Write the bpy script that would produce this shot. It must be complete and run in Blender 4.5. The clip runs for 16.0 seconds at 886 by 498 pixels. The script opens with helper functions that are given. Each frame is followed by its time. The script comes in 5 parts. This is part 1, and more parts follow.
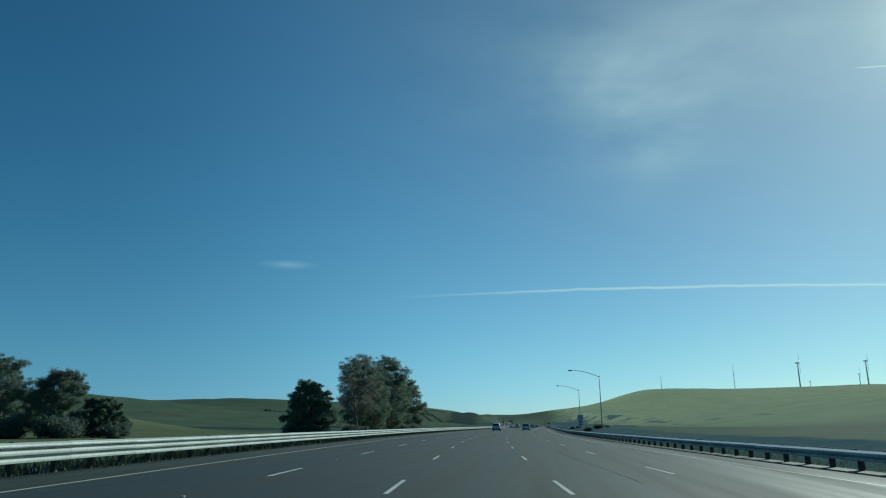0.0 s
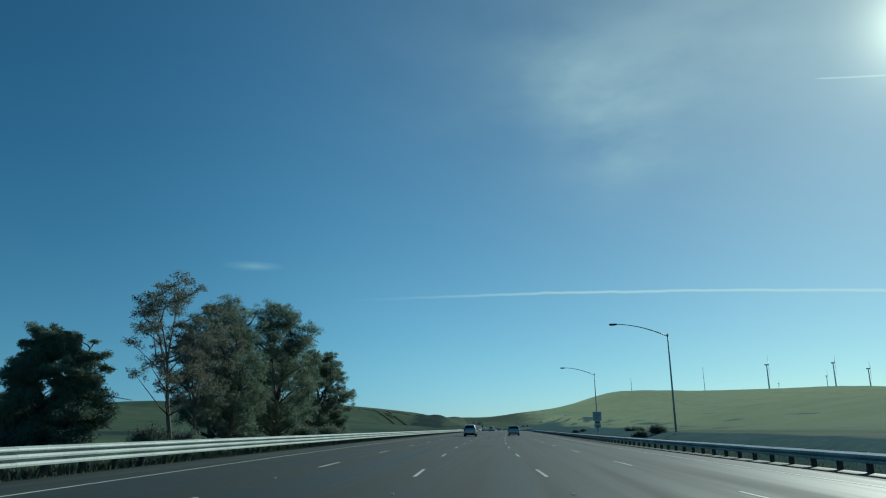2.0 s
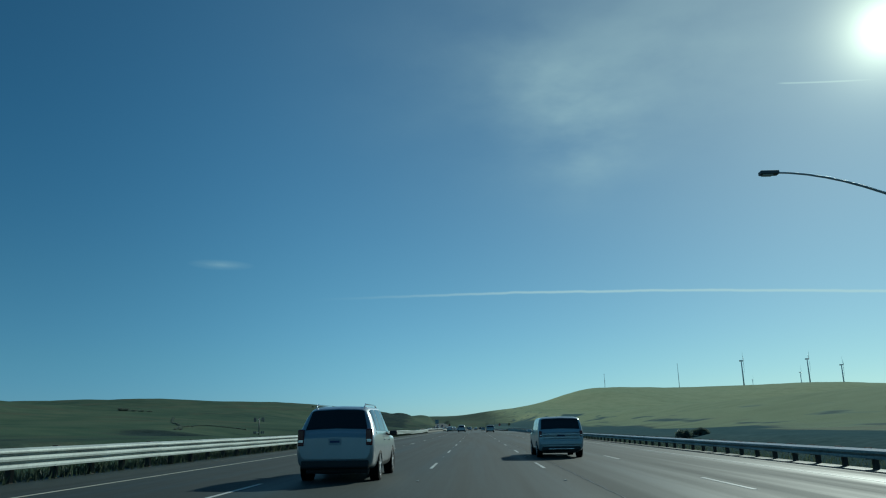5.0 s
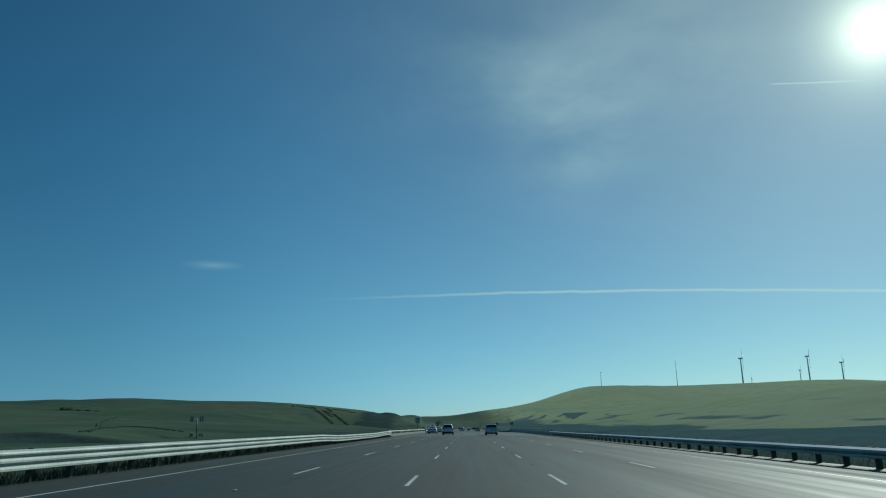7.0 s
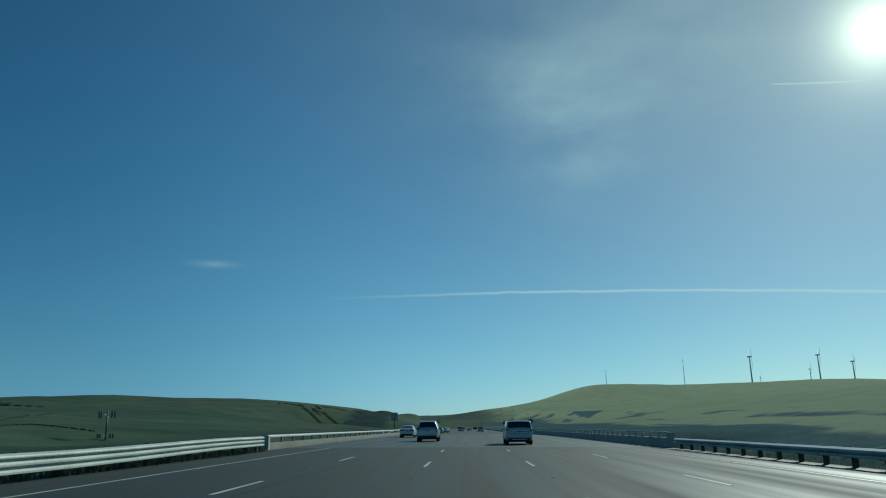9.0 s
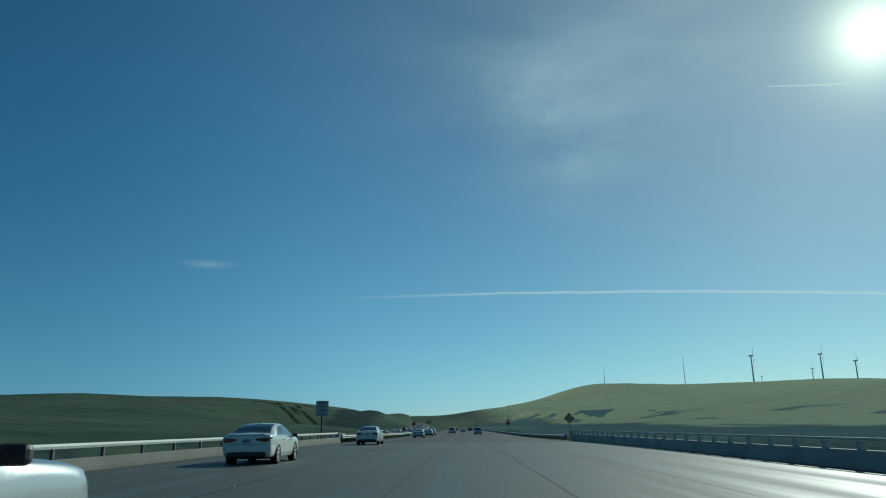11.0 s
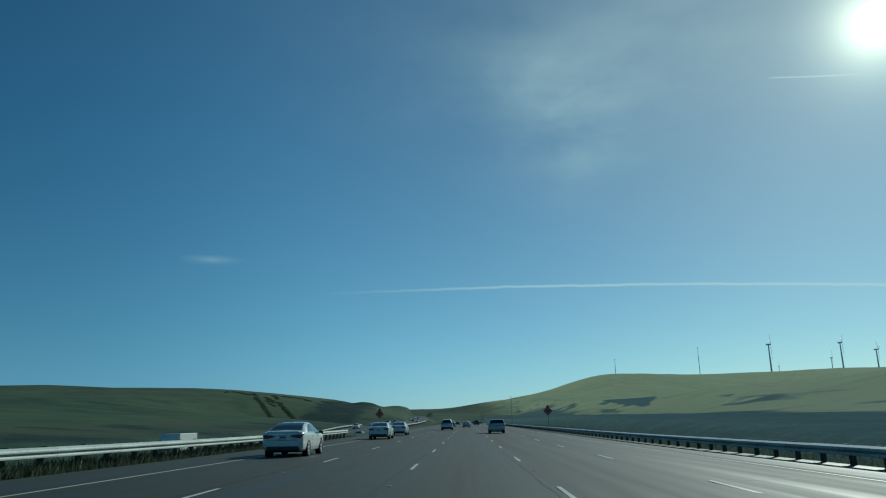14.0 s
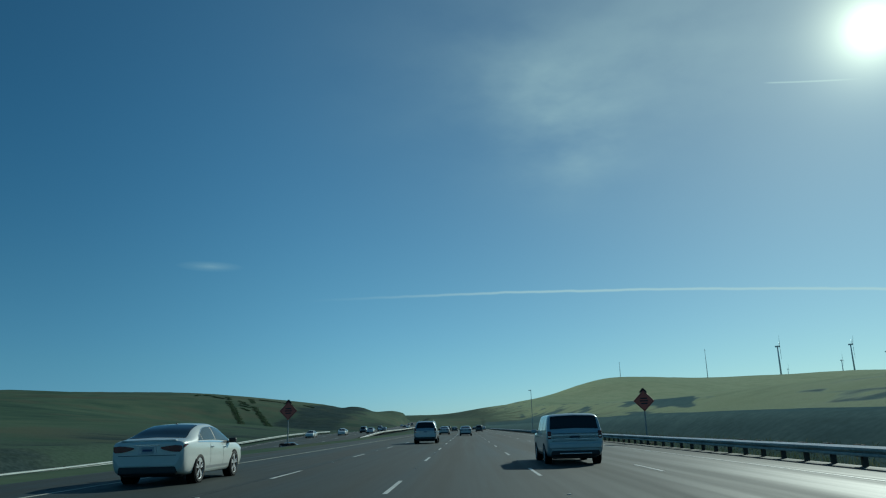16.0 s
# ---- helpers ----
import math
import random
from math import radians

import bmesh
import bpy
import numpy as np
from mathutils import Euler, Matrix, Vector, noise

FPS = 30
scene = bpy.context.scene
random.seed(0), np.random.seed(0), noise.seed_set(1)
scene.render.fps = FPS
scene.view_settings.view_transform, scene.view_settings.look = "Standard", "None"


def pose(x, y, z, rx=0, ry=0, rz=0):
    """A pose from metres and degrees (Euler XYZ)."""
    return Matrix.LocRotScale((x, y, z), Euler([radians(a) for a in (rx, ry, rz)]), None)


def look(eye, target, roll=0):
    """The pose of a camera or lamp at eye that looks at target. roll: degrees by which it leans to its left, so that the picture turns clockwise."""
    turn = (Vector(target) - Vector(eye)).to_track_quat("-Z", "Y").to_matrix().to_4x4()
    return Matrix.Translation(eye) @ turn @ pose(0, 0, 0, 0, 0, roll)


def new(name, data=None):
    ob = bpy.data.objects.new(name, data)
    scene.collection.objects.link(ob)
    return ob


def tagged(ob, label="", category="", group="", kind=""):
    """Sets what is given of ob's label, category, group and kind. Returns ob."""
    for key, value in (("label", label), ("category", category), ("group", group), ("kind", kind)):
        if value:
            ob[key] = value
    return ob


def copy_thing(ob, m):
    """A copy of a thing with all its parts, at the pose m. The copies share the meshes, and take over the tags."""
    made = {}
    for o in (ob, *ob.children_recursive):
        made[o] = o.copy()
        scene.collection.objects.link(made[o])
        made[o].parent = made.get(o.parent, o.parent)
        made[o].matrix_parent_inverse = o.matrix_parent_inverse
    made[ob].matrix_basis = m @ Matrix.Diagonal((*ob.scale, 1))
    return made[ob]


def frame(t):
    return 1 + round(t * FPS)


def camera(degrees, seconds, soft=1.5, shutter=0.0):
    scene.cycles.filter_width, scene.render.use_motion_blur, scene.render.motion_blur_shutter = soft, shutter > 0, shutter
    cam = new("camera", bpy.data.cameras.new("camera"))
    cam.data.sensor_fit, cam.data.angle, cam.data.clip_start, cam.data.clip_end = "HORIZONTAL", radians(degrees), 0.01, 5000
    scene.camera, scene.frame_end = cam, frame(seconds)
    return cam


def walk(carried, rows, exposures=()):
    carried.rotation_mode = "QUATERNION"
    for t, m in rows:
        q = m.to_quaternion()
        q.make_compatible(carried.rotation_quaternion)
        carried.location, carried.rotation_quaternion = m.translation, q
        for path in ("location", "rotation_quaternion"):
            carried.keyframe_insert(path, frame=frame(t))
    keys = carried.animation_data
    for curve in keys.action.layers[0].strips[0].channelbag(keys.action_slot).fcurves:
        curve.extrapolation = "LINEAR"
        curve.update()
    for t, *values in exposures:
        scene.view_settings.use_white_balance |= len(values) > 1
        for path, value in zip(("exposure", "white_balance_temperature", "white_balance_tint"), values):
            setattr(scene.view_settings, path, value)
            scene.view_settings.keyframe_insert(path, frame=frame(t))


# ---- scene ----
# ---- the drive: seconds, place and heading of the camera ----
cam = camera(63.7, 16.0, soft=1.15)
CURVE, CURVE_END = 0.035, 155.0          # degrees of bend per metre, up to this chainage


def heading(s):
    """Heading of the motorway in degrees at chainage s, clockwise from +y."""
    return -CURVE * (CURVE_END - s) if s < CURVE_END else 0.0


def _centre_table():
    pts, x, y, s = {}, 0.0, CURVE_END, CURVE_END
    pts[int(s)] = (x, y)
    while s > -400:
        a = radians(heading(s - 0.5))
        x, y, s = x - math.sin(a), y - math.cos(a), s - 1
        pts[int(s)] = (x, y)
    return pts


CENTRE = _centre_table()
FALL = 0.0145                            # crossfall of the carriageway, down to the right


def road_xy(s, l=0.0):
    """The place at chainage s, l metres right of the middle of the camera's lane."""
    if s >= CURVE_END:
        x, y = 0.0, s
    else:
        k = math.floor(s)
        (x0, y0), (x1, y1) = CENTRE[k], CENTRE[k + 1]
        x, y = x0 + (x1 - x0) * (s - k), y0 + (y1 - y0) * (s - k)
    a = radians(heading(s))
    return x + l * math.cos(a), y - l * math.sin(a)


def road_rise(y):
    dip = min(1.0, max(0.0, (y - 395.0) / 125.0))
    return -0.5 * dip * dip * (3 - 2 * dip)


def road_z(s, l=0.0):
    return road_rise(s) - FALL * l


def on_road(s, l=0.0, dz=0.0, turn=0.0):
    """A pose on the carriageway: its local y runs along the road."""
    x, y = road_xy(s, l)
    return pose(x, y, road_z(s, l) + dz, 0, 0, -heading(s) + turn)


# seconds, x, y, z, pitch, lean to the right, heading (degrees)
DRIVE = [
    (0.0, 7.26, 0.15, 1.30, 13.95, 0.60, -7.43),
    (0.5, 5.72, 17.00, 1.30, 14.11, 0.59, -6.84),
    (1.0, 4.35, 33.77, 1.30, 14.06, 0.74, -6.15),
    (1.5, 3.16, 50.48, 1.30, 14.11, 0.75, -5.44),
    (2.0, 2.15, 67.12, 1.30, 14.15, 0.73, -4.81),
    (2.5, 1.31, 83.72, 1.30, 14.23, 1.10, -4.14),
    (3.0, 0.65, 100.26, 1.30, 14.07, 1.11, -3.42),
    (3.5, 0.15, 116.77, 1.30, 13.97, 1.18, -2.94),
    (4.0, -0.17, 133.24, 1.30, 14.08, 0.93, -2.59),
    (4.8, -0.35, 159.53, 1.30, 14.07, 1.02, -2.37),
    (5.6, -0.36, 185.75, 1.30, 14.04, 1.20, -1.95),
    (6.5, -0.37, 215.20, 1.30, 14.03, 1.32, -1.68),
    (7.0, -0.37, 231.55, 1.30, 14.07, 1.28, -1.67),
    (7.5, -0.36, 247.90, 1.30, 14.08, 1.24, -1.74),
    (8.0, -0.35, 264.24, 1.30, 14.04, 1.20, -1.77),
    (8.5, -0.33, 280.58, 1.30, 14.04, 1.18, -1.81),
    (9.0, -0.31, 296.93, 1.30, 14.03, 1.10, -1.77),
    (9.8, -0.27, 323.09, 1.30, 14.05, 1.10, -1.64),
    (10.7, -0.22, 352.55, 1.30, 14.07, 1.08, -1.37),
    (11.5, -0.17, 378.74, 1.30, 14.08, 1.08, -1.25),
    (12.0, -0.14, 395.12, 1.30, 14.06, 1.18, -1.30),
    (12.5, -0.12, 411.50, 1.30, 13.93, 1.10, -1.35),
    (13.0, -0.10, 427.88, 1.30, 13.94, 1.09, -1.36),
    (13.5, -0.08, 444.26, 1.30, 13.81, 1.19, -1.51),
    (14.0, -0.07, 460.63, 1.30, 13.60, 1.34, -1.57),
    (14.5, -0.06, 477.00, 1.30, 13.72, 1.56, -1.47),
    (15.0, -0.07, 493.35, 1.30, 13.81, 1.64, -1.44),
    (15.5, -0.09, 509.69, 1.30, 13.98, 1.58, -1.48),
    (16.0, -0.12, 526.00, 1.30, 14.07, 1.59, -1.46),
]
walk(cam, [(t, pose(x, y, z + road_rise(y), 90 + p, 0, -h) @ pose(0, 0, 0, 0, 0, -r)) for t, x, y, z, p, r, h in DRIVE],
     exposures=[(0.0, 0.2, 5700, -10), (2.0, 0.17, 5700, -10), (5.5, 0.0, 5700, -10), (16.0, -0.02, 5700, -10)])

# ---- sky and sun ----
SUN_EL, SUN_AZ = 25.9, 32.7              # degrees; azimuth clockwise from +y


class Nodes:
    """Short hand for building node trees."""

    def __init__(self, tree):
        self.t = tree
        tree.nodes.clear()

    def n(self, kind, ins=None, operation=None, use_clamp=False, data_type=None, blend_type=None, interpolation_type=None):
        node = self.t.nodes.new(kind)
        if operation:
            node.operation = operation
        if use_clamp:
            node.use_clamp = True
        if data_type:
            node.data_type = data_type
        if blend_type:
            node.blend_type = blend_type
        if interpolation_type:
            node.interpolation_type = interpolation_type
        for k, v in (ins or {}).items():
            sock = node.inputs[k]
            if isinstance(v, bpy.types.NodeSocket):
                self.t.links.new(v, sock)
            else:
                sock.default_value = v
        return node

    def math(self, op, a, b=0.0, clamp=False):
        return self.n("ShaderNodeMath", {0: a, 1: b}, operation=op, use_clamp=clamp).outputs[0]

    def mix(self, fac, a, b, blend="MIX"):
        node = self.n("ShaderNodeMix", data_type="RGBA", blend_type=blend)
        for i, v in ((0, fac), (6, a), (7, b)):
            if isinstance(v, bpy.types.NodeSocket):
                self.t.links.new(v, node.inputs[i])
            else:
                node.inputs[i].default_value = v
        return node.outputs[2]

    def ramp(self, fac, stops):
        node = self.n("ShaderNodeValToRGB", {0: fac})
        el = node.color_ramp.elements
        while len(el) < len(stops):
            el.new(0.5)
        for e, (p, c) in zip(el, stops):
            e.position, e.color = p, (c if len(c) == 4 else (*c, 1))
        return node.outputs[0]

    def step(self, v, lo, hi):
        return self.n("ShaderNodeMapRange", {0: v, 1: lo, 2: hi}, interpolation_type="SMOOTHSTEP").outputs[0]

    def noise(self, vec, scale, detail=4.0, rough=0.55):
        return self.n("ShaderNodeTexNoise", {"Vector": vec, "Scale": scale, "Detail": detail, "Roughness": rough}).outputs[0]


def make_world():
    world = bpy.data.worlds.new("sky")
    world.use_nodes = True
    scene.world = world
    g = Nodes(world.node_tree)
    sky = g.n("ShaderNodeTexSky")
    sky.sky_type, sky.sun_disc = "NISHITA", False
    sky.sun_elevation, sky.sun_rotation = radians(SUN_EL), radians(SUN_AZ)
    sky.altitude, sky.air_density, sky.dust_density, sky.ozone_density = 400.0, 0.9, 0.15, 3.0
    way = g.n("ShaderNodeTexCoord").outputs["Generated"]
    xyz = g.n("ShaderNodeSeparateXYZ", {0: way})
    x, y, z = xyz.outputs
    az = g.math("ARCTAN2", x, y)
    el = g.math("ARCSINE", z)
    # long condensation trail, thin and straight, fading out to the left
    wob = g.math("MULTIPLY", g.math("SUBTRACT", g.noise(way, 22.0, 3.0), 0.5), 0.004)
    mid = g.math("ADD", g.math("SUBTRACT", 0.1815, g.math("MULTIPLY", g.math("MULTIPLY", az, az), 0.13)), g.math("MULTIPLY", az, 0.0038))
    off = g.math("ABSOLUTE", g.math("ADD", g.math("SUBTRACT", el, mid), wob))
    band = g.math("SUBTRACT", 1.0, g.step(off, 0.0003, 0.0027))
    band = g.math("MULTIPLY", band, g.step(az, -0.24, 0.16))
    band = g.math("MULTIPLY", band, g.math("SUBTRACT", 1.0, g.step(az, 1.2, 1.6)))
    # fresh short trail near the sun
    off2 = g.math("ABSOLUTE", g.math("SUBTRACT", el, g.math("SUBTRACT", 0.5036, g.math("MULTIPLY", az, 0.192))))
    band2 = g.math("SUBTRACT", 1.0, g.step(off2, 0.0003, 0.0016))
    band2 = g.math("MULTIPLY", band2, g.step(az, 0.43, 0.45))
    band2 = g.math("MULTIPLY", band2, g.math("SUBTRACT", 1.0, g.step(az, 0.50, 0.56)))
    # a small lens of cirrus low on the left, windscreen haze drawn as thin streaks high on the right
    wisp = g.n("ShaderNodeCombineXYZ", {0: g.math("MULTIPLY", az, 6.0), 1: g.math("MULTIPLY", el, 40.0)}).outputs[0]
    ca = g.math("DIVIDE", g.math("ADD", az, 0.349), 0.045)
    ce = g.math("DIVIDE", g.math("SUBTRACT", el, 0.2185), 0.0075)
    lens = g.math("SUBTRACT", 1.0, g.math("SQRT", g.math("ADD", g.math("MULTIPLY", ca, ca), g.math("MULTIPLY", ce, ce))), True)
    lens = g.math("MULTIPLY", g.math("MULTIPLY", lens, g.noise(wisp, 3.0, 3.0)), 0.40)
    grain = g.noise(g.n("ShaderNodeMapping", {0: way, 3: (1.0, 1.0, 2.2)}).outputs[0], 4.2, 5.0, 0.55)
    veil = 0.0
    for va, ve, ra, re, amount in ((0.11, 0.462, 0.085, 0.050, 0.50), (0.165, 0.385, 0.075, 0.060, 0.95), (0.33, 0.50, 0.22, 0.09, 0.42), (0.25, 0.42, 0.20, 0.11, 0.26), (0.08, 0.50, 0.24, 0.13, 0.20)):
        a = g.math("DIVIDE", g.math("SUBTRACT", az, va), ra)
        e = g.math("DIVIDE", g.math("SUBTRACT", el, ve), re)
        soft = g.math("POWER", 2.718, g.math("MULTIPLY", g.math("ADD", g.math("MULTIPLY", a, a), g.math("MULTIPLY", e, e)), -1.0))
        veil = g.math("ADD", veil, g.math("MULTIPLY", soft, amount))
    veil = g.math("MULTIPLY", veil, g.step(grain, 0.16, 0.80))
    veil = g.math("MULTIPLY", veil, 0.50)
    # bright aureole of the hazy air round the sun
    sv = (math.sin(radians(SUN_AZ)) * math.cos(radians(SUN_EL)), math.cos(radians(SUN_AZ)) * math.cos(radians(SUN_EL)), math.sin(radians(SUN_EL)))
    dot = g.n("ShaderNodeVectorMath", {0: way, 1: sv}, operation="DOT_PRODUCT").outputs["Value"]
    ang = g.math("ARCCOSINE", g.math("MINIMUM", dot, 1.0))
    halo = g.math("ADD", g.math("MULTIPLY", g.math("POWER", 2.718, g.math("MULTIPLY", ang, -36.0)), 34.0),
                  g.math("MULTIPLY", g.math("POWER", 2.718, g.math("MULTIPLY", ang, -3.2)), 1.15))
    # broad glow that adds the windscreen's sun veil to the sky
    wide = g.math("DIVIDE", ang, 0.45)
    halo = g.math("ADD", halo, g.math("MULTIPLY", g.math("POWER", 2.718, g.math("MULTIPLY", g.math("MULTIPLY", wide, wide), -1.0)), 0.95))
    cloud = g.math("MAXIMUM", g.math("MAXIMUM", g.math("MULTIPLY", band, 0.62), g.math("MULTIPLY", band2, 0.5)), g.math("MAXIMUM", lens, veil))
    tone = g.mix(g.step(el, 0.02, 0.44), (0.67, 0.945, 0.96, 1), (0.54, 0.95, 1.0, 1))
    tone = g.mix(g.step(el, -0.02, 0.22), (0.54, 0.84, 1.06, 1), tone)
    tone = g.mix(g.step(el, -0.01, 0.10), (0.50, 0.80, 1.24, 1), tone)
    near_sun = g.math("DIVIDE", ang, 0.72)
    tone = g.mix(g.math("POWER", 2.718, g.math("MULTIPLY", g.math("MULTIPLY", near_sun, near_sun), -1.0)), tone, (0.78, 0.865, 0.81, 1))
    # deepest blue well away from the sun
    away = g.step(ang, 0.70, 1.14)
    tone = g.mix(1.0, tone, g.mix(away, (1.13, 1.12, 1.11, 1), (0.85, 0.90, 0.93, 1)), "MULTIPLY")
    tint = g.mix(1.0, sky.outputs[0], tone, "MULTIPLY")
    col = g.mix(cloud, tint, (7.6, 9.5, 9.6, 1))
    glow = g.n("ShaderNodeCombineXYZ", {0: g.math("MULTIPLY", halo, 1.06), 1: halo, 2: g.math("MULTIPLY", halo, 0.70)}).outputs[0]
    col = g.mix(1.0, col, glow, "ADD")
    bg = g.n("ShaderNodeBackground", {"Color": col, "Strength": SKY_STRENGTH})
    g.n("ShaderNodeOutputWorld", {0: bg.outputs[0]})


SKY_STRENGTH = 0.060
make_world()
sun_data = bpy.data.lights.new("sun", "SUN")
sun_data.energy, sun_data.angle, sun_data.color = 3.2, radians(0.53), (1.0, 0.93, 0.82)
sun = new("sun", sun_data)
sun.matrix_world = look((60 * math.sin(radians(SUN_AZ)), 60 * math.cos(radians(SUN_AZ)), 60 * math.tan(radians(SUN_EL))), (0, 0, 0))


# ---- materials ----
def material(name, base, rough=0.7, metal=0.0, vary=0.15, grain=3.0, bump=0.0, bump_scale=30.0, spec=0.5, blotch=0.3):
    """A plain surface with two scales of unevenness in colour, and fine relief."""
    m = bpy.data.materials.new(name)
    m.use_nodes = True
    g = Nodes(m.node_tree)
    where = g.n("ShaderNodeTexCoord").outputs["Object"]
    fine, wide = g.noise(where, grain * 6, 3.0), g.noise(where, blotch, 3.0)
    k = g.math("ADD", g.math("MULTIPLY", fine, 0.5), g.math("MULTIPLY", wide, 0.5))
    lo, hi = [tuple(min(1, c * (1 + s * vary * 2)) for c in base) for s in (-1, 1)]
    col = g.ramp(k, [(0.3, lo), (0.7, hi)])
    p = g.n("ShaderNodeBsdfPrincipled", {"Base Color": col, "Roughness": rough, "Metallic": metal, "Specular IOR Level": spec})
    if bump:
        b = g.n("ShaderNodeBump", {"Strength": bump, "Distance": 0.02, "Height": g.noise(where, bump_scale, 4.0)})
        m.node_tree.links.new(b.outputs[0], p.inputs["Normal"])
    g.n("ShaderNodeOutputMaterial", {0: p.outputs[0]})
    return m


def grass_material():
    """Short green grass on the hills, dark scrub on the verges, bare earth in the gullies."""
    m = bpy.data.materials.new("hill_grass")
    m.use_nodes = True
    g = Nodes(m.node_tree)
    pos = g.n("ShaderNodeNewGeometry").outputs["Position"]
    flat = g.n("ShaderNodeMapping", {0: pos, 3: (1, 1, 2.5)}).outputs[0]
    wide, mid, fine = g.noise(flat, 0.006, 5.0), g.noise(flat, 0.045, 5.0), g.noise(flat, 1.6, 4.0)
    k = g.math("ADD", g.math("MULTIPLY", wide, 0.45), g.math("MULTIPLY", mid, 0.55))
    col = g.ramp(k, [(0.34, (0.046, 0.084, 0.060)), (0.45, (0.072, 0.122, 0.080)), (0.55, (0.100, 0.148, 0.094)), (0.66, (0.136, 0.168, 0.108))])
    # browner, grazed patches
    tan = g.math("MULTIPLY", g.step(g.noise(flat, 0.021, 4.0), 0.50, 0.66), 0.6)
    col = g.mix(tan, col, (0.118, 0.122, 0.084, 1))
    # scrub: a belt of dark weeds between the verge and the foot of the hills
    # the same mask also carries hillside shade put into the colour
    scrub = g.n("ShaderNodeAttribute")
    scrub.attribute_name = "scrub"
    patch = g.math("ADD", scrub.outputs["Fac"], g.math("MULTIPLY", g.math("SUBTRACT", mid, 0.5), 0.9))
    col = g.mix(g.step(patch, 0.42, 0.62), col, g.ramp(fine, [(0.3, (0.012, 0.020, 0.011)), (0.7, (0.034, 0.042, 0.022))]))
    earth = g.n("ShaderNodeAttribute")
    earth.attribute_name = "earth"
    e = g.math("ADD", earth.outputs["Fac"], g.math("MULTIPLY", g.math("SUBTRACT", fine, 0.5), 0.8))
    col = g.mix(g.step(e, 0.45, 0.7), col, g.ramp(fine, [(0.3, (0.05, 0.05, 0.040)), (0.7, (0.10, 0.095, 0.075))]))
    # paler grass colour on the far hill across the valley, with the sunny haze painted in
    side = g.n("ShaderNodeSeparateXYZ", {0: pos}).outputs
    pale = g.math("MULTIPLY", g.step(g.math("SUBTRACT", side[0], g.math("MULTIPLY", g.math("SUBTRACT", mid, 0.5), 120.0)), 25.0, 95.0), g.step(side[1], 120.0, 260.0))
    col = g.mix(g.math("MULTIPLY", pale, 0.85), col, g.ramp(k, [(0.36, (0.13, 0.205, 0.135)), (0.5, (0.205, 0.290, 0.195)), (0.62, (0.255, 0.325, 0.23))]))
    # brighter grass colour on the low ground behind the gum trees: sunshine on the knoll painted in
    sunlit = g.math("MULTIPLY", g.math("SUBTRACT", 1.0, g.step(side[1], 165.0, 230.0)), g.math("SUBTRACT", 1.0, g.step(side[0], -26.0, -16.0)))
    sunlit = g.math("MULTIPLY", sunlit, g.step(g.math("SUBTRACT", side[0], g.math("MULTIPLY", g.math("SUBTRACT", mid, 0.5), 60.0)), -165.0, -125.0))
    col = g.mix(g.math("MULTIPLY", sunlit, 0.85), col, g.ramp(k, [(0.36, (0.105, 0.145, 0.070)), (0.5, (0.150, 0.188, 0.094)), (0.62, (0.19, 0.215, 0.12))]))
    weedy = g.math("MULTIPLY", g.step(patch, 0.26, 0.70), g.math("SUBTRACT", 1.0, g.math("MULTIPLY", sunlit, 0.7)))
    col = g.mix(weedy, col, g.ramp(g.math("ADD", g.math("MULTIPLY", fine, 0.45), g.math("MULTIPLY", g.noise(flat, 0.22, 4.0), 0.55)), [(0.32, (0.034, 0.056, 0.057)), (0.5, (0.058, 0.088, 0.086)), (0.68, (0.090, 0.124, 0.114))]))
    col = g.mix(0.35, col, g.ramp(fine, [(0.25, (0.35, 0.35, 0.35)), (0.75, (1, 1, 1))]), "MULTIPLY")
    # haze and backlight put in as extra sheen right of the road
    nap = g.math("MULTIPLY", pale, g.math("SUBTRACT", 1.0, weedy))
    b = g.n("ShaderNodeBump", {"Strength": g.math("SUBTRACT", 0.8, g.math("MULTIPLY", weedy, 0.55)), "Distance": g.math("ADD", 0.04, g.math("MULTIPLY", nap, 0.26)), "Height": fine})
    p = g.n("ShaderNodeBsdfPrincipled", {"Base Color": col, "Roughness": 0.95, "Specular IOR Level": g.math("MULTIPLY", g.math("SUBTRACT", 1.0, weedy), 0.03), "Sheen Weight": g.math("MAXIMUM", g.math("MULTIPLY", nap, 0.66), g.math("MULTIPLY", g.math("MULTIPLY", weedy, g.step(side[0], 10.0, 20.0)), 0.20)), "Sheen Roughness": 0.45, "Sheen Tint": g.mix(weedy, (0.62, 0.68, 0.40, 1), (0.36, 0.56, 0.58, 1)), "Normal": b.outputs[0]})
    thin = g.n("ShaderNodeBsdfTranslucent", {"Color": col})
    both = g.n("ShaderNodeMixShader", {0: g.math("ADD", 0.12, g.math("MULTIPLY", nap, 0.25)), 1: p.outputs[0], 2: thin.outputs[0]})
    g.n("ShaderNodeOutputMaterial", {0: both.outputs[0]})
    return m


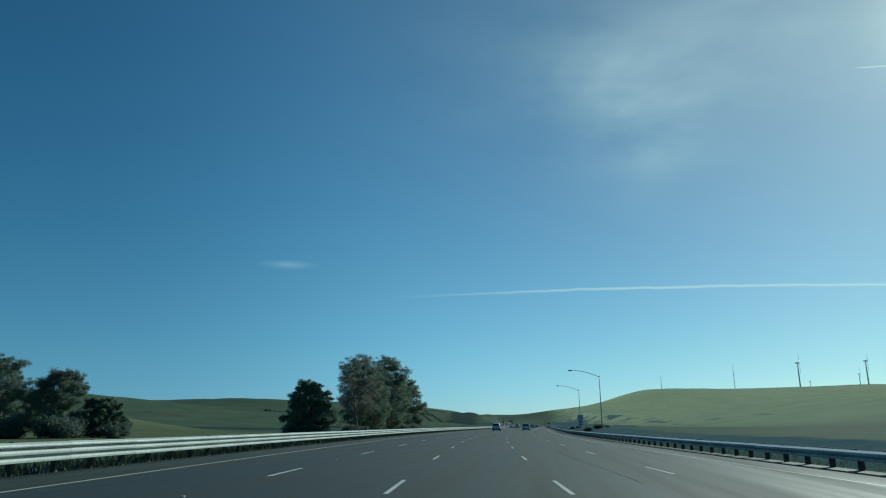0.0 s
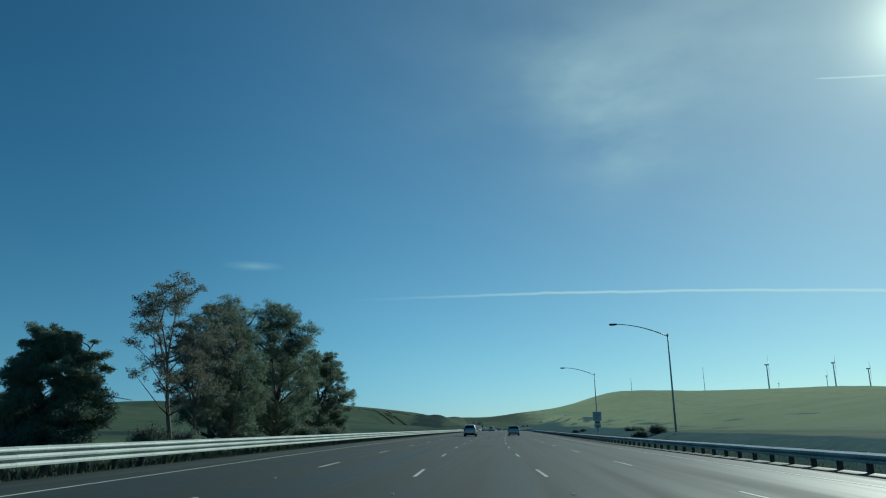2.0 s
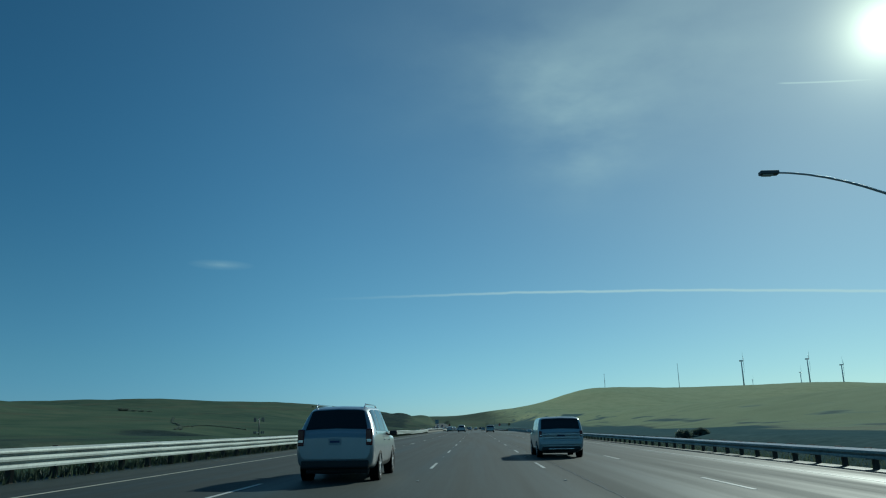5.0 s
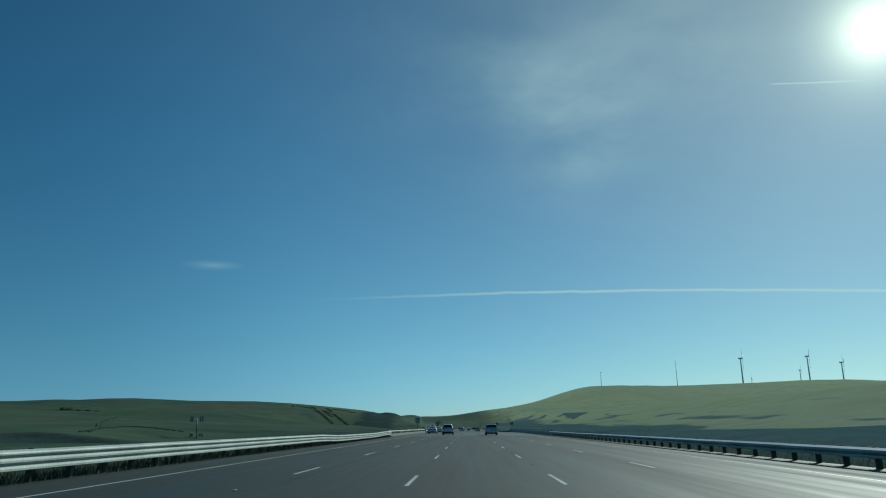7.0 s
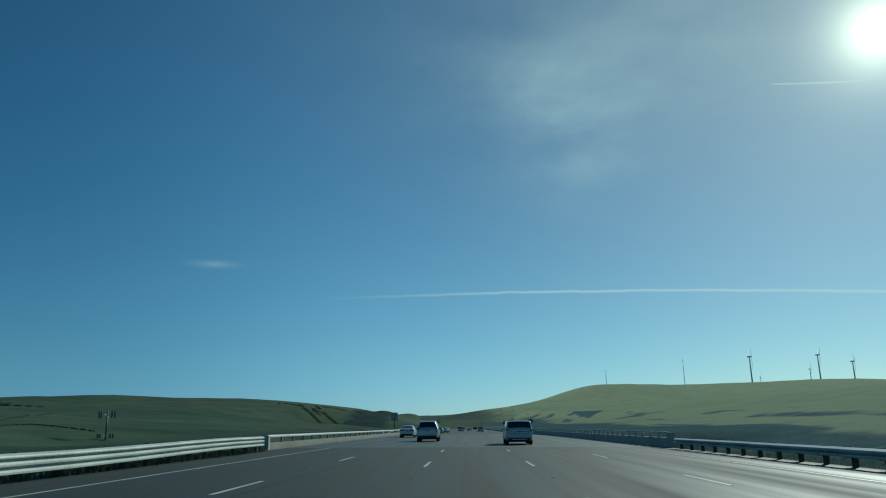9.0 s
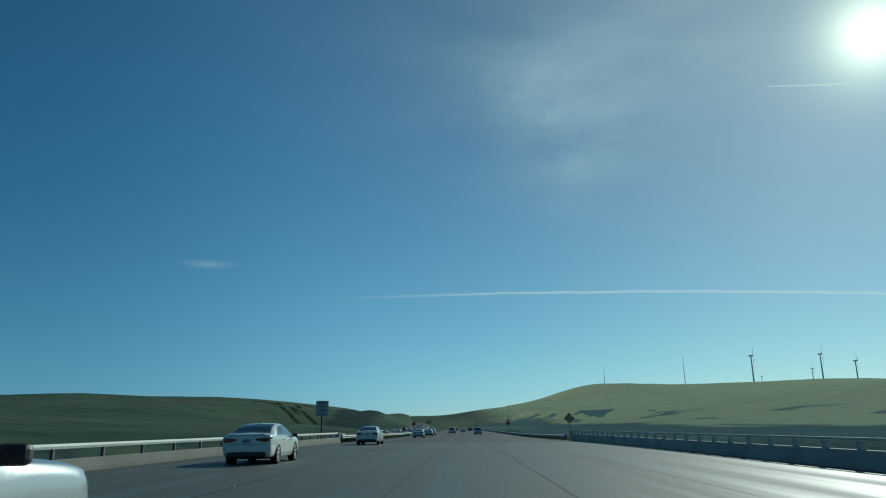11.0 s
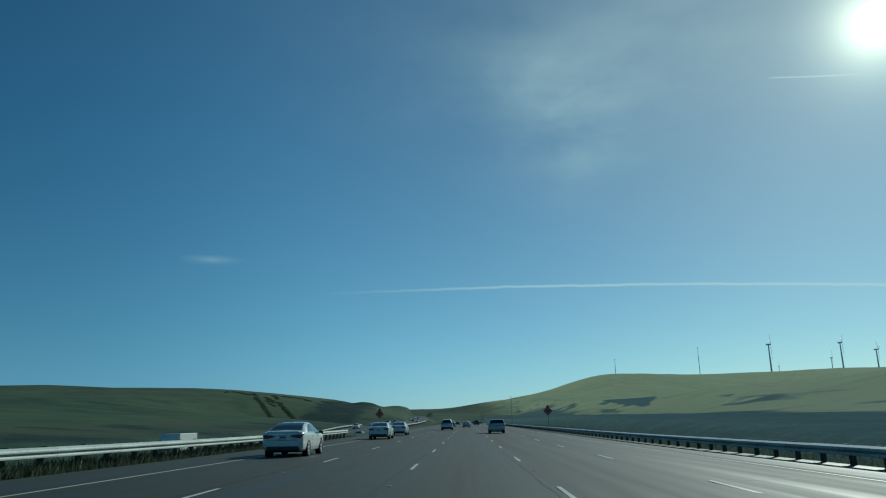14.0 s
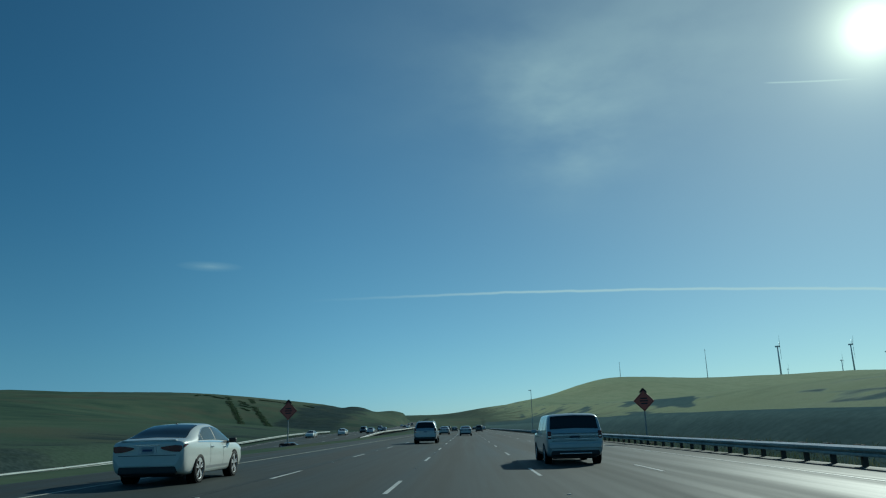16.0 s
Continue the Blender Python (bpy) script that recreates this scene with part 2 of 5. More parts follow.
def asphalt_material(name, lo, hi, rough):
    """Worn asphalt: dark tracks and patches along the lanes, fine stones."""
    m = bpy.data.materials.new(name)
    m.use_nodes = True
    g = Nodes(m.node_tree)
    pos = g.n("ShaderNodeNewGeometry").outputs["Position"]
    long = g.n("ShaderNodeMapping", {0: pos, 3: (1.0, 0.02, 1.0)}).outputs[0]
    streak, patch, stone = g.noise(long, 0.9, 4.0), g.noise(pos, 0.12, 4.0), g.noise(pos, 60.0, 2.0)
    k = g.math("ADD", g.math("MULTIPLY", streak, 0.6), g.math("ADD", g.math("MULTIPLY", patch, 0.25), g.math("MULTIPLY", stone, 0.15)))
    col = g.ramp(k, [(0.36, lo), (0.64, hi)])
    r = g.n("ShaderNodeMapRange", {0: streak, 1: 0.35, 2: 0.65, 3: rough + 0.12, 4: rough - 0.10}).outputs[0]
    b = g.n("ShaderNodeBump", {"Strength": 0.25, "Distance": 0.006, "Height": stone})
    p = g.n("ShaderNodeBsdfPrincipled", {"Base Color": col, "Roughness": r, "Specular IOR Level": 0.38, "Normal": b.outputs[0]})
    g.n("ShaderNodeOutputMaterial", {0: p.outputs[0]})
    return m


GRASS = grass_material()
ASPHALT = asphalt_material("asphalt", (0.0092, 0.0172, 0.0152), (0.021, 0.036, 0.0315), 0.73)
DECK = asphalt_material("bridge_concrete", (0.042, 0.053, 0.047), (0.082, 0.098, 0.086), 0.63)
WHITE_PAINT = material("white_road_paint", (0.50, 0.51, 0.48), 0.6, vary=0.15, grain=8)
YELLOW_PAINT = material("yellow_road_paint", (0.42, 0.41, 0.33), 0.6, vary=0.15, grain=8)
STEEL = material("galvanised_steel", (0.44, 0.49, 0.455), 0.62, 0.1, vary=0.12, grain=2)
POST_STEEL = material("dull_galvanised_steel", (0.36, 0.37, 0.36), 0.6, 0.5, vary=0.12)
WOOD = material("weathered_wood", (0.075, 0.062, 0.048), 0.85, vary=0.25, grain=6)
CONCRETE = material("concrete", (0.36, 0.35, 0.32), 0.85, vary=0.12, grain=3, bump=0.2)


# ---- small tools for meshes ----
def mesh_ob(name, bm, mat, parent=None, smooth=False):
    me = bpy.data.meshes.new(name)
    bm.to_mesh(me)
    bm.free()
    for m in (mat if isinstance(mat, (list, tuple)) else [mat]):
        me.materials.append(m)
    if smooth:
        for p in me.polygons:
            p.use_smooth = True
    ob = new(name, me)
    ob.parent = parent
    return ob


def part(name, bm, mat, parent, label="", smooth=False):
    ob = mesh_ob(name, bm, mat, parent, smooth)
    return tagged(ob, label) if label else ob


def share(name, mesh, parent, m):
    """One more piece on a mesh that exists already."""
    ob = new(name, mesh)
    ob.parent, ob.matrix_basis = parent, m
    return ob


def empty(name, m=None):
    ob = new(name)
    ob.empty_display_size = 0.2
    if m is not None:
        ob.matrix_basis = m
    return ob


def add_box(bm, cx, cy, cz, sx, sy, sz, bevel=0.0, m=None):
    t = Matrix.Translation((cx, cy, cz)) @ Matrix.Diagonal((sx, sy, sz, 1))
    vs = bmesh.ops.create_cube(bm, size=1, matrix=(m @ t if m is not None else t))["verts"]
    if bevel:
        es = list({e for v in vs for e in v.link_edges})
        bmesh.ops.bevel(bm, geom=es, offset=bevel, segments=2, affect="EDGES", profile=0.5)
    return bm


def box(sx, sy, sz, bevel=0.0, at=(0, 0, 0)):
    return add_box(bmesh.new(), *at, sx, sy, sz, bevel)


def add_tube(bm, pts, radii, sides=8, cap=True):
    """A tube through points, with a radius at each."""
    rings = []
    for i, p in enumerate(pts):
        a, b = Vector(pts[max(0, i - 1)]), Vector(pts[min(len(pts) - 1, i + 1)])
        d = (b - a).normalized()
        side = d.cross(Vector((0.31, 0.95, 0.02)))
        if side.length < 1e-3:
            side = d.cross(Vector((1, 0, 0)))
        side.normalize()
        up = side.cross(d)
        rings.append([bm.verts.new(Vector(p) + (side * math.cos(q) + up * math.sin(q)) * radii[i])
                      for q in (2 * math.pi * k / sides for k in range(sides))])
    for r0, r1 in zip(rings, rings[1:]):
        for k in range(sides):
            bm.faces.new((r0[k], r0[(k + 1) % sides], r1[(k + 1) % sides], r1[k]))
    if cap:
        bm.faces.new(rings[0][::-1])
        bm.faces.new(rings[-1])
    return bm


def tube(pts, radii, sides=8):
    return add_tube(bmesh.new(), pts, radii if isinstance(radii, (list, tuple)) else [radii] * len(pts), sides)


def extrude_profile(profile, y0, y1, closed=True, capped=True):
    """A prism: a profile of (x, z) swept along y."""
    bm = bmesh.new()
    a = [bm.verts.new((x, y0, z)) for x, z in profile]
    b = [bm.verts.new((x, y1, z)) for x, z in profile]
    n = len(profile)
    for i in range(n if closed else n - 1):
        j = (i + 1) % n
        bm.faces.new((a[i], b[i], b[j], a[j]))
    if closed and capped:
        bm.faces.new(a)
        bm.faces.new(b[::-1])
    bmesh.ops.recalc_face_normals(bm, faces=bm.faces)
    return bm


# ---- ground: one sheet with the hills ----
# middle x, y, half width, half length, turn, height of each rounded hill
HILLS = [
    (-742, 1628, 288, 619, 0.25, 62.2),
    (-280, 1306, 176, 192, 0.54, 19.6),
    (230, 1903, 89, 186, -0.28, 20.6),
    (756, 2362, 351, 552, 0.98, 96.3),
    (1384, 2753, 325, 352, -0.37, 101.4),
    (161, 3804, 885, 289, 1.11, 46.6),
    (340, 2050, 166, 366, -0.02, 49.1),
    (125, 1041, 54, 1080, 0.06, 19.2),
    (-1177, 1447, 382, 111, -1.54, 60.9),
    (562, 4044, 445, 247, -0.21, 73.9),
    (-725, 3260, 790, 248, -1.60, 66.2),
    (-241, 875, 384, 119, 1.40, 10.8),
    (-3, 933, 600, 303, -0.70, -5.2),
    (-430, 560, 70, 150, 0.10, 20.0),
    (-109, 1262, 12, 34, 0.0, 1.7),
    (-92, 1455, 17, 44, 0.0, 7.4),
    (-640, 1240, 60, 130, 0.0, -8.0),
]


def smooth(v, lo, hi):
    k = min(1.0, max(0.0, (v - lo) / (hi - lo)))
    return k * k * (3 - 2 * k)


def hill_z(x, y):
    z = -1.0
    for cx, cy, sa, sl, r, h in HILLS:
        u = (x - cx) * math.cos(r) + (y - cy) * math.sin(r)
        w = -(x - cx) * math.sin(r) + (y - cy) * math.cos(r)
        q = (u / sa) ** 2 + (w / sl) ** 2
        if q < 24:
            z += h * math.exp(-q / 2)
    return z


def middle_x(y):
    return road_xy(max(-390.0, y))[0]


def other_x(y):
    """Middle of the oncoming carriageway."""
    if y < 430:
        return middle_x(y) - 28.5 - 19.5 * smooth(430 - y, 0, 200)
    return -28.5 - 4.0e-5 * max(0, y - 500) ** 2


def other_z(y):
    return -2.7 + 2.1 * smooth(y, 586, 714) + 1.12e-5 * max(0, y - 520) ** 2


def bank_right(y):
    return 0.30 + 0.35 * math.exp(-((y - 150) / 70.0) ** 2) + 1.9 * smooth(y, 450, 620) - 1.6 * smooth(y, 330, 350) * (1 - smooth(y, 425, 445))


def ground_z(x, y):
    l = x - middle_x(y)
    h = hill_z(x, y)
    rough = (noise.noise((x * 0.012, y * 0.012, 0.3)) * 2.2 + noise.noise((x * 0.05, y * 0.05, 1.7)) * 0.6)
    far = smooth(abs(l), 40, 260)
    z = h + rough * far + noise.noise((x * 0.0035, y * 0.0035, 4.0)) * 6.0 * smooth(abs(l), 200, 700) * smooth(h, 2, 25)
    base = road_rise(y)
    if l > 0:
        verge = base - 0.32 - 0.06 * smooth(l, 12, 14)
        bank = base + bank_right(y) + noise.noise((x * 0.2, y * 0.2, 2.0)) * 0.12
        near = verge + (bank - verge) * smooth(l, 14.0, 20.0)
        z = near + (z - near) * max(smooth(l, 24, 95), smooth(y, 1100, 1420))
    else:
        verge = base + 0.12
        mound = base + 0.25 + noise.noise((x * 0.15, y * 0.15, 5.0)) * 0.12
        near = verge + (mound - verge) * smooth(-l, 12, 18)
        z = near + (z - near) * max(smooth(-l, 22, 90), smooth(y, 1100, 1420))
        z -= 9.5 * math.exp(-(((x + 118) / 52) ** 2 + ((y - 925) / 84) ** 2)) - 4.0 * math.exp(-(((x + 172) / 62) ** 2 + ((y - 1098) / 62) ** 2))
        z += 5.0 * math.exp(-(((x + 114) / 22) ** 2 + ((y - 180) / 28) ** 2))
        z -= 3.6 * math.exp(-(((x + 88) / 26) ** 2 + ((y - 468) / 44) ** 2))
        # narrow gullies between the spurs of the far ridge
        for gx, gy, lean, deep in ((-121, 1230, 0.17, 2.6), (-92, 1255, 0.125, 2.2)):
            z -= deep * math.exp(-(((x - gx + lean * (y - gy)) / 7.0) ** 2 + ((y - gy) / 75.0) ** 2))
        d = abs(x - other_x(y))
        if y < 1700:
            keep = max(smooth(d, 9.8, 13.5), smooth(y, 1450, 1700))
            z = other_z(y) - 0.15 + (z - other_z(y) + 0.15) * keep
    # the creek under the bridge
    creek = smooth(y, 338, 352) * (1 - smooth(y, 424, 438)) * (1 - smooth(abs(l), 90, 160) if l < 0 else 1 - smooth(l, 36, 62))
    if abs(l) < 17:
        creek = smooth(y, 345, 352) * (1 - smooth(y, 424, 431))
    if l < 0:
        creek *= smooth(abs(x - other_x(y)), 12, 22)
    z -= 3.2 * creek
    if abs(l) < 13.0 and y < 1100:
        z = min(z, road_z(y, l) - 0.12)
    return z


def spaced(stops):
    """Growing steps: (end, step) pairs."""
    out, v = [stops[0]], stops[0]
    for end, step in stops[1:]:
        while v < end - 1e-6:
            v = min(end, v + step)
            out.append(v)
    return out


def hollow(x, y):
    """1 inside a three-cornered hollow whose shade goes into the colour, fading at its edges."""
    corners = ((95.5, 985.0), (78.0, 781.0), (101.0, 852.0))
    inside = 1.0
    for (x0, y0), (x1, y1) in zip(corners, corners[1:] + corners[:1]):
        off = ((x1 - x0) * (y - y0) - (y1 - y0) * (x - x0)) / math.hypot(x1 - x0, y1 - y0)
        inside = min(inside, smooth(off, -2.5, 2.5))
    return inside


def make_ground():
    side = spaced([0.0, (11.0, 5.5), (26.0, 1.0), (60.0, 3.0), (132.0, 4.0), (420.0, 16.0), (1500.0, 45.0), (4700.0, 400.0)])
    ls = [-v for v in side[:0:-1]] + side
    ys = spaced([-390.0, (-40.0, 35.0), (700.0, 4.0), (1300.0, 9.0), (2700.0, 24.0), (5400.0, 60.0)])
    verts, scrub, earth = [], [], []
    for y in ys:
        mx = middle_x(y)
        for l in ls:
            x = l + mx
            verts.append((x, y, ground_z(x, y)))
            s = 0.0
            if l > 0:
                s = smooth(l, 12, 15) * (1 - smooth(l, (17 + 30 * smooth(y, 170, 330)) * (1 + 0.5 * noise.noise((y * 0.02, 3.0, 0))), 25 + 42 * smooth(y, 170, 330) + 26 * smooth(y, 880, 1000))) * (1 - 0.8 * smooth(y, 1120, 1300))
                lumps = noise.noise((x * 0.11, y * 0.016, 7.0)) + 0.6 * noise.noise((x * 0.3, y * 0.05, 2.0))
                s = max(s, 0.62 * smooth(lumps, 0.02, 0.5) * smooth(l, 40, 60) * (1 - smooth(l, 88, 128)) * smooth(y, 200, 300))
            elif y > 0:
                # weedy verge; the shade under the barrier is put into its dark tone too
                s = max(0.45 * smooth(-l, 13, 20) * (1 - smooth(-l, 60, 120)), 0.8 * (1 - smooth(-l, 13.5, 16)) * (1 - smooth(y, 525, 545))) * (1 - 0.6 * smooth(y, 1060, 1120))
                # flank turned from the sun beyond the planted rows: its shade put in as scrub tone
                s = max(s, 0.60 * (1 - smooth(abs(x + 96 + (y - 960) * 0.06), 10, 42)) * smooth(y, 850, 950) * (1 - smooth(y, 1230, 1330)))
                # weedy low ground and ditch lines in the field
                s = max(s, 0.75 * math.exp(-(((x + 108) / 30) ** 2 + ((y - 420) / 26) ** 2)), 0.8 * math.exp(-(((x + 104) / 40) ** 2 + ((y - 268) / 34) ** 2)))
                s = max(s, 0.42 * smooth(noise.noise((x * 0.022, y * 0.075, 9.0)), 0.18, 0.42) * smooth(-l, 70, 100) * (1 - smooth(-l, 170, 240)) * smooth(y, 330, 420) * (1 - smooth(y, 640, 760)))
            # shade of a hollow in the flank of the hill, painted with the scrub tone
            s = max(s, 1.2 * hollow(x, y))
            scrub.append(s)
            earth.append(0.25 if l < 0 else 0.9 * (1 - smooth(l, 12.6, 14.0)) * (1 - smooth(y, 1000, 1080)))
    n = len(ls)
    faces = [(j * n + i, j * n + i + 1, (j + 1) * n + i + 1, (j + 1) * n + i) for j in range(len(ys) - 1) for i in range(n - 1)]
    me = bpy.data.meshes.new("ground")
    me.from_pydata(verts, [], faces)
    for key, values in (("scrub", scrub), ("earth", earth)):
        at = me.attributes.new(key, "FLOAT", "POINT")
        at.data.foreach_set("value", values)
    me.materials.append(GRASS)
    for p in me.polygons:
        p.use_smooth = True
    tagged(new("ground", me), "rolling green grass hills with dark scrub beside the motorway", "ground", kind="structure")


make_ground()


# ---- carriageways ----
LANE = 3.66
EDGE_L, EDGE_R = -12.2, 12.0             # edges of the paving


def strip(name, s0, s1, l0, l1, lift, mat, step=6.0, thick=0.10, parent=None, cross=4):
    """A slab that follows the motorway."""
    bm = bmesh.new()
    n = max(1, math.ceil((s1 - s0) / step))
    rows = []
    for i in range(n + 1):
        s = s0 + (s1 - s0) * i / n
        row = []
        for k in range(cross + 1):
            l = l0 + (l1 - l0) * k / cross
            x, y = road_xy(s, l)
            row.append(bm.verts.new((x, y, road_z(s, l) + lift)))
        for l in (l1, l0):
            x, y = road_xy(s, l)
            row.append(bm.verts.new((x, y, road_z(s, l) + lift - thick)))
        rows.append(row)
    m = cross + 3
    for a, b in zip(rows, rows[1:]):
        for k in range(m):
            bm.faces.new((a[k], a[(k + 1) % m], b[(k + 1) % m], b[k]))
    bm.faces.new(rows[0][::-1])
    bm.faces.new(rows[-1])
    return mesh_ob(name, bm, mat, parent)


road = strip("road", -380.0, 345.0, EDGE_L, EDGE_R, 0.0, ASPHALT)
tagged(road, "wide grey worn asphalt motorway carriageway with five lanes", "road", kind="structure")
road_far = strip("road", 434.0, 1110.0, EDGE_L, EDGE_R, 0.0, ASPHALT, step=8.0)
tagged(road_far, "grey asphalt motorway carriageway running on past the bridge", "road", kind="structure")
deck = strip("bridge_deck", 345.02, 433.98, EDGE_L - 0.9, EDGE_R + 0.9, 0.0, DECK, thick=0.9)
tagged(deck, "pale worn concrete bridge deck of the motorway", "bridge", kind="structure")

# painted lines; phases of the broken lines along the road
DASH, CYCLE = 3.66, 14.63
line_bm = box(0.10, DASH, 0.004, 0.0)
dash_mesh = bpy.data.meshes.new("lane_dash")
line_bm.to_mesh(dash_mesh)
line_bm.free()
dash_mesh.materials.append(WHITE_PAINT)
for lane, first, later in ((-1.5, 4.6, 5.0), (-0.5, 0.0, 0.0), (0.5, 0.2, 5.0), (1.5, 6.7, 6.4)):
    for k in range(-4, 74):
        s = 14.5 + k * CYCLE + (first if 14.5 + k * CYCLE < 432 else later) + DASH / 2
        if 340 < s < 439:
            continue
        share("lane_dash", dash_mesh, road if s < 345 else road_far, on_road(s, lane * LANE, 0.004))
for name, l, mat, label in (("edge_line", -9.3, YELLOW_PAINT, "yellow edge line"), ("edge_line", 9.25, WHITE_PAINT, "white edge line")):
    for s0, s1, par in ((-100, 344.5, road), (434.5, 1100, road_far)):
        tagged(strip(name, s0, s1, l - 0.04, l + 0.04, 0.006, mat, thick=0.005, parent=par, cross=1), label)

# road studs between the dashes, and old tar on the paving
TAR = material("old_tar", (0.014, 0.015, 0.015), 0.5, vary=0.2, grain=4)
stud_mesh = bpy.data.meshes.new("road_stud")
_bm = box(0.075, 0.075, 0.016, 0.004)
_bm.to_mesh(stud_mesh)
_bm.free()
stud_mesh.materials.append(WHITE_PAINT)
for lane, first, later in ((-1.5, 4.6, 5.0), (-0.5, 0.0, 0.0), (0.5, 0.2, 5.0)):
    for k in range(-1, 44):
        s = 14.5 + k * CYCLE + (first if 14.5 + k * CYCLE < 432 else later) + DASH / 2 + CYCLE / 2
        if 340 < s < 350 or 427 < s < 437:
            continue
        share("road_stud", stud_mesh, road if s < 345 else (deck if s < 434 else road_far), on_road(s, lane * LANE, 0.008))


def tar_line(s0, s1, l0, l1, wide, par, seed):
    """A wandering tar-filled crack."""
    rng = random.Random(seed)
    n = max(4, int(math.hypot(s1 - s0, l1 - l0) / 0.7))
    bm, rows = bmesh.new(), []
    for i in range(n + 1):
        s, l = s0 + (s1 - s0) * i / n, l0 + (l1 - l0) * i / n
        s += rng.uniform(-.12, .12) if abs(l1 - l0) > abs(s1 - s0) else 0
        l += rng.uniform(-.025, .025) if abs(l1 - l0) <= abs(s1 - s0) else 0
        w = wide * rng.uniform(0.5, 1.2)
        along = abs(s1 - s0) >= abs(l1 - l0)
        rows.append([bm.verts.new((*road_xy(s + (0 if along else d * w), l + (d * w if along else 0)), road_z(s, l) + 0.005)) for d in (-1, 1)])
    for a, b in zip(rows, rows[1:]):
        bm.faces.new((a[0], a[1], b[1], b[0]))
    mesh_ob("tar_seam", bm, TAR, par)


_r = random.Random(9)
for k in range(16):
    s = -5 + k * 21 + _r.uniform(-6, 6)
    l = _r.uniform(-9, 6)
    tar_line(s, s + _r.uniform(-.4, .4), l, l + _r.uniform(1.5, 4), 0.02, road, k)
for k in range(9):
    s = 455 + k * 26 + _r.uniform(-6, 6)
    l = _r.uniform(-9, 6)
    tar_line(s, s + _r.uniform(-.4, .4), l, l + _r.uniform(1.5, 4), 0.02, road_far, 40 + k)
for s0, s1, l, par in ((18, 60, 3.9, road), (96, 150, -3.3, road), (180, 235, 2.4, road), (250, 330, -5.0, road), (436, 520, -2.1, road_far), (436, 500, 1.55, road_far), (470, 560, -5.75, road_far), (350, 431, -5.5, deck), (347, 428, -1.8, deck), (352, 433, 1.9, deck), (348, 430, 5.4, deck)):
    tar_line(s0, s1, l, l + 0.1, 0.02, par, int(s0))


# ---- crash barriers ----
def beam_profile(ridges, width, top=0.0):
    """Corrugated steel beam: points across, out towards +x. top: height of a narrower uppermost ridge."""
    pitch = (width - top) / ridges
    heights = [pitch] * ridges + ([top] if top else [])
    front, z = [], -width / 2
    for i, p in enumerate(heights):
        last = i == len(heights) - 1
        front += [(0.0, z), (0.125, z + 0.07 * p), (0.134, z + 0.32 * p), (0.125, z + 0.60 * p)]
        front += [(0.0, z + p)] if last else [(-0.04, z + 0.68 * p), (-0.04, z + 0.95 * p)]
        z += p
    return front + [(x - 0.006, z - 0.003) for x, z in front[::-1]]


def piece_mesh(name, bm, mat):
    me = bpy.data.meshes.new(name)
    bm.to_mesh(me)
    bm.free()
    me.materials.append(mat)
    return me


BEAM3 = piece_mesh("beam", extrude_profile(beam_profile(2, 0.50, 0.125), -1.912, 1.912, capped=False), STEEL)
BEAM2 = piece_mesh("beam", extrude_profile(beam_profile(2, 0.31), -1.912, 1.912, capped=False), STEEL)
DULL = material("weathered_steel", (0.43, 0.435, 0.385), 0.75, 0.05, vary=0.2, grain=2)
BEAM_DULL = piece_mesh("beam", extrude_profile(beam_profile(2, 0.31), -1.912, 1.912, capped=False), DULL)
# sun glint along the beam tops, put in as a pale colour on those faces
BEAM_DULL.materials.append(material("bright_edge_glint", (0.78, 0.80, 0.78), 0.5, 0.0, vary=0.06))
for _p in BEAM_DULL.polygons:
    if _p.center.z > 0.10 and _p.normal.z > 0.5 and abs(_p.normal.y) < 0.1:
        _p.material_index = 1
POST = piece_mesh("post", box(0.15, 0.16, 1.0, 0.01), WOOD)
BLOCK = piece_mesh("block", box(0.18, 0.15, 0.36, 0.01), WOOD)


def guardrail(label, s0, s1, l, side, beam, top, where=on_road, bend=None, sag=None):
    """side: +1 when the beam faces towards +x. bend(s), sag(s): sideways shift and drop of a damaged beam."""
    n = max(1, round((s1 - s0) / 3.81))
    rail = tagged(empty("guardrail", where(s0, l)), label, "guardrail", "crash barriers")
    inv = where(s0, l).inverted()
    half = 0.25 if beam is BEAM3 else 0.155
    rng = random.Random(int(s0 * 7 + l))
    for i in range(n):
        s = s0 + 3.81 * (i + 0.5)
        off = bend(s) if bend else 0.0
        slew = math.degrees(math.atan2(bend(s + 1.9) - bend(s - 1.9), 3.81)) if bend else 0.0
        drop = sag(s) if sag else 0.0
        dip = math.degrees(math.atan2(sag(s - 1.9) - sag(s + 1.9), 3.81)) if sag else 0.0
        if where is on_road:
            dip += math.degrees(math.atan2(road_rise(s + 1.9) - road_rise(s - 1.9), 3.8))
        m = inv @ where(s, l + off, top - half - drop + rng.uniform(-0.004, 0.004)) @ pose(0, 0, 0, dip + rng.uniform(-0.05, 0.05), 0, -slew)
        share("beam", beam, rail, m if side > 0 else m @ pose(0, 0, 0, 0, 0, 180))
        for d in (0.0, 1.905):
            share("post", POST, rail, inv @ where(s + d, l + off - side * 0.32, top - 0.50 - drop + rng.uniform(-0.02, 0.02), rng.uniform(-4, 4)))
            share("block", BLOCK, rail, inv @ where(s + d, l + off - side * 0.165, top - half - drop))
    return rail


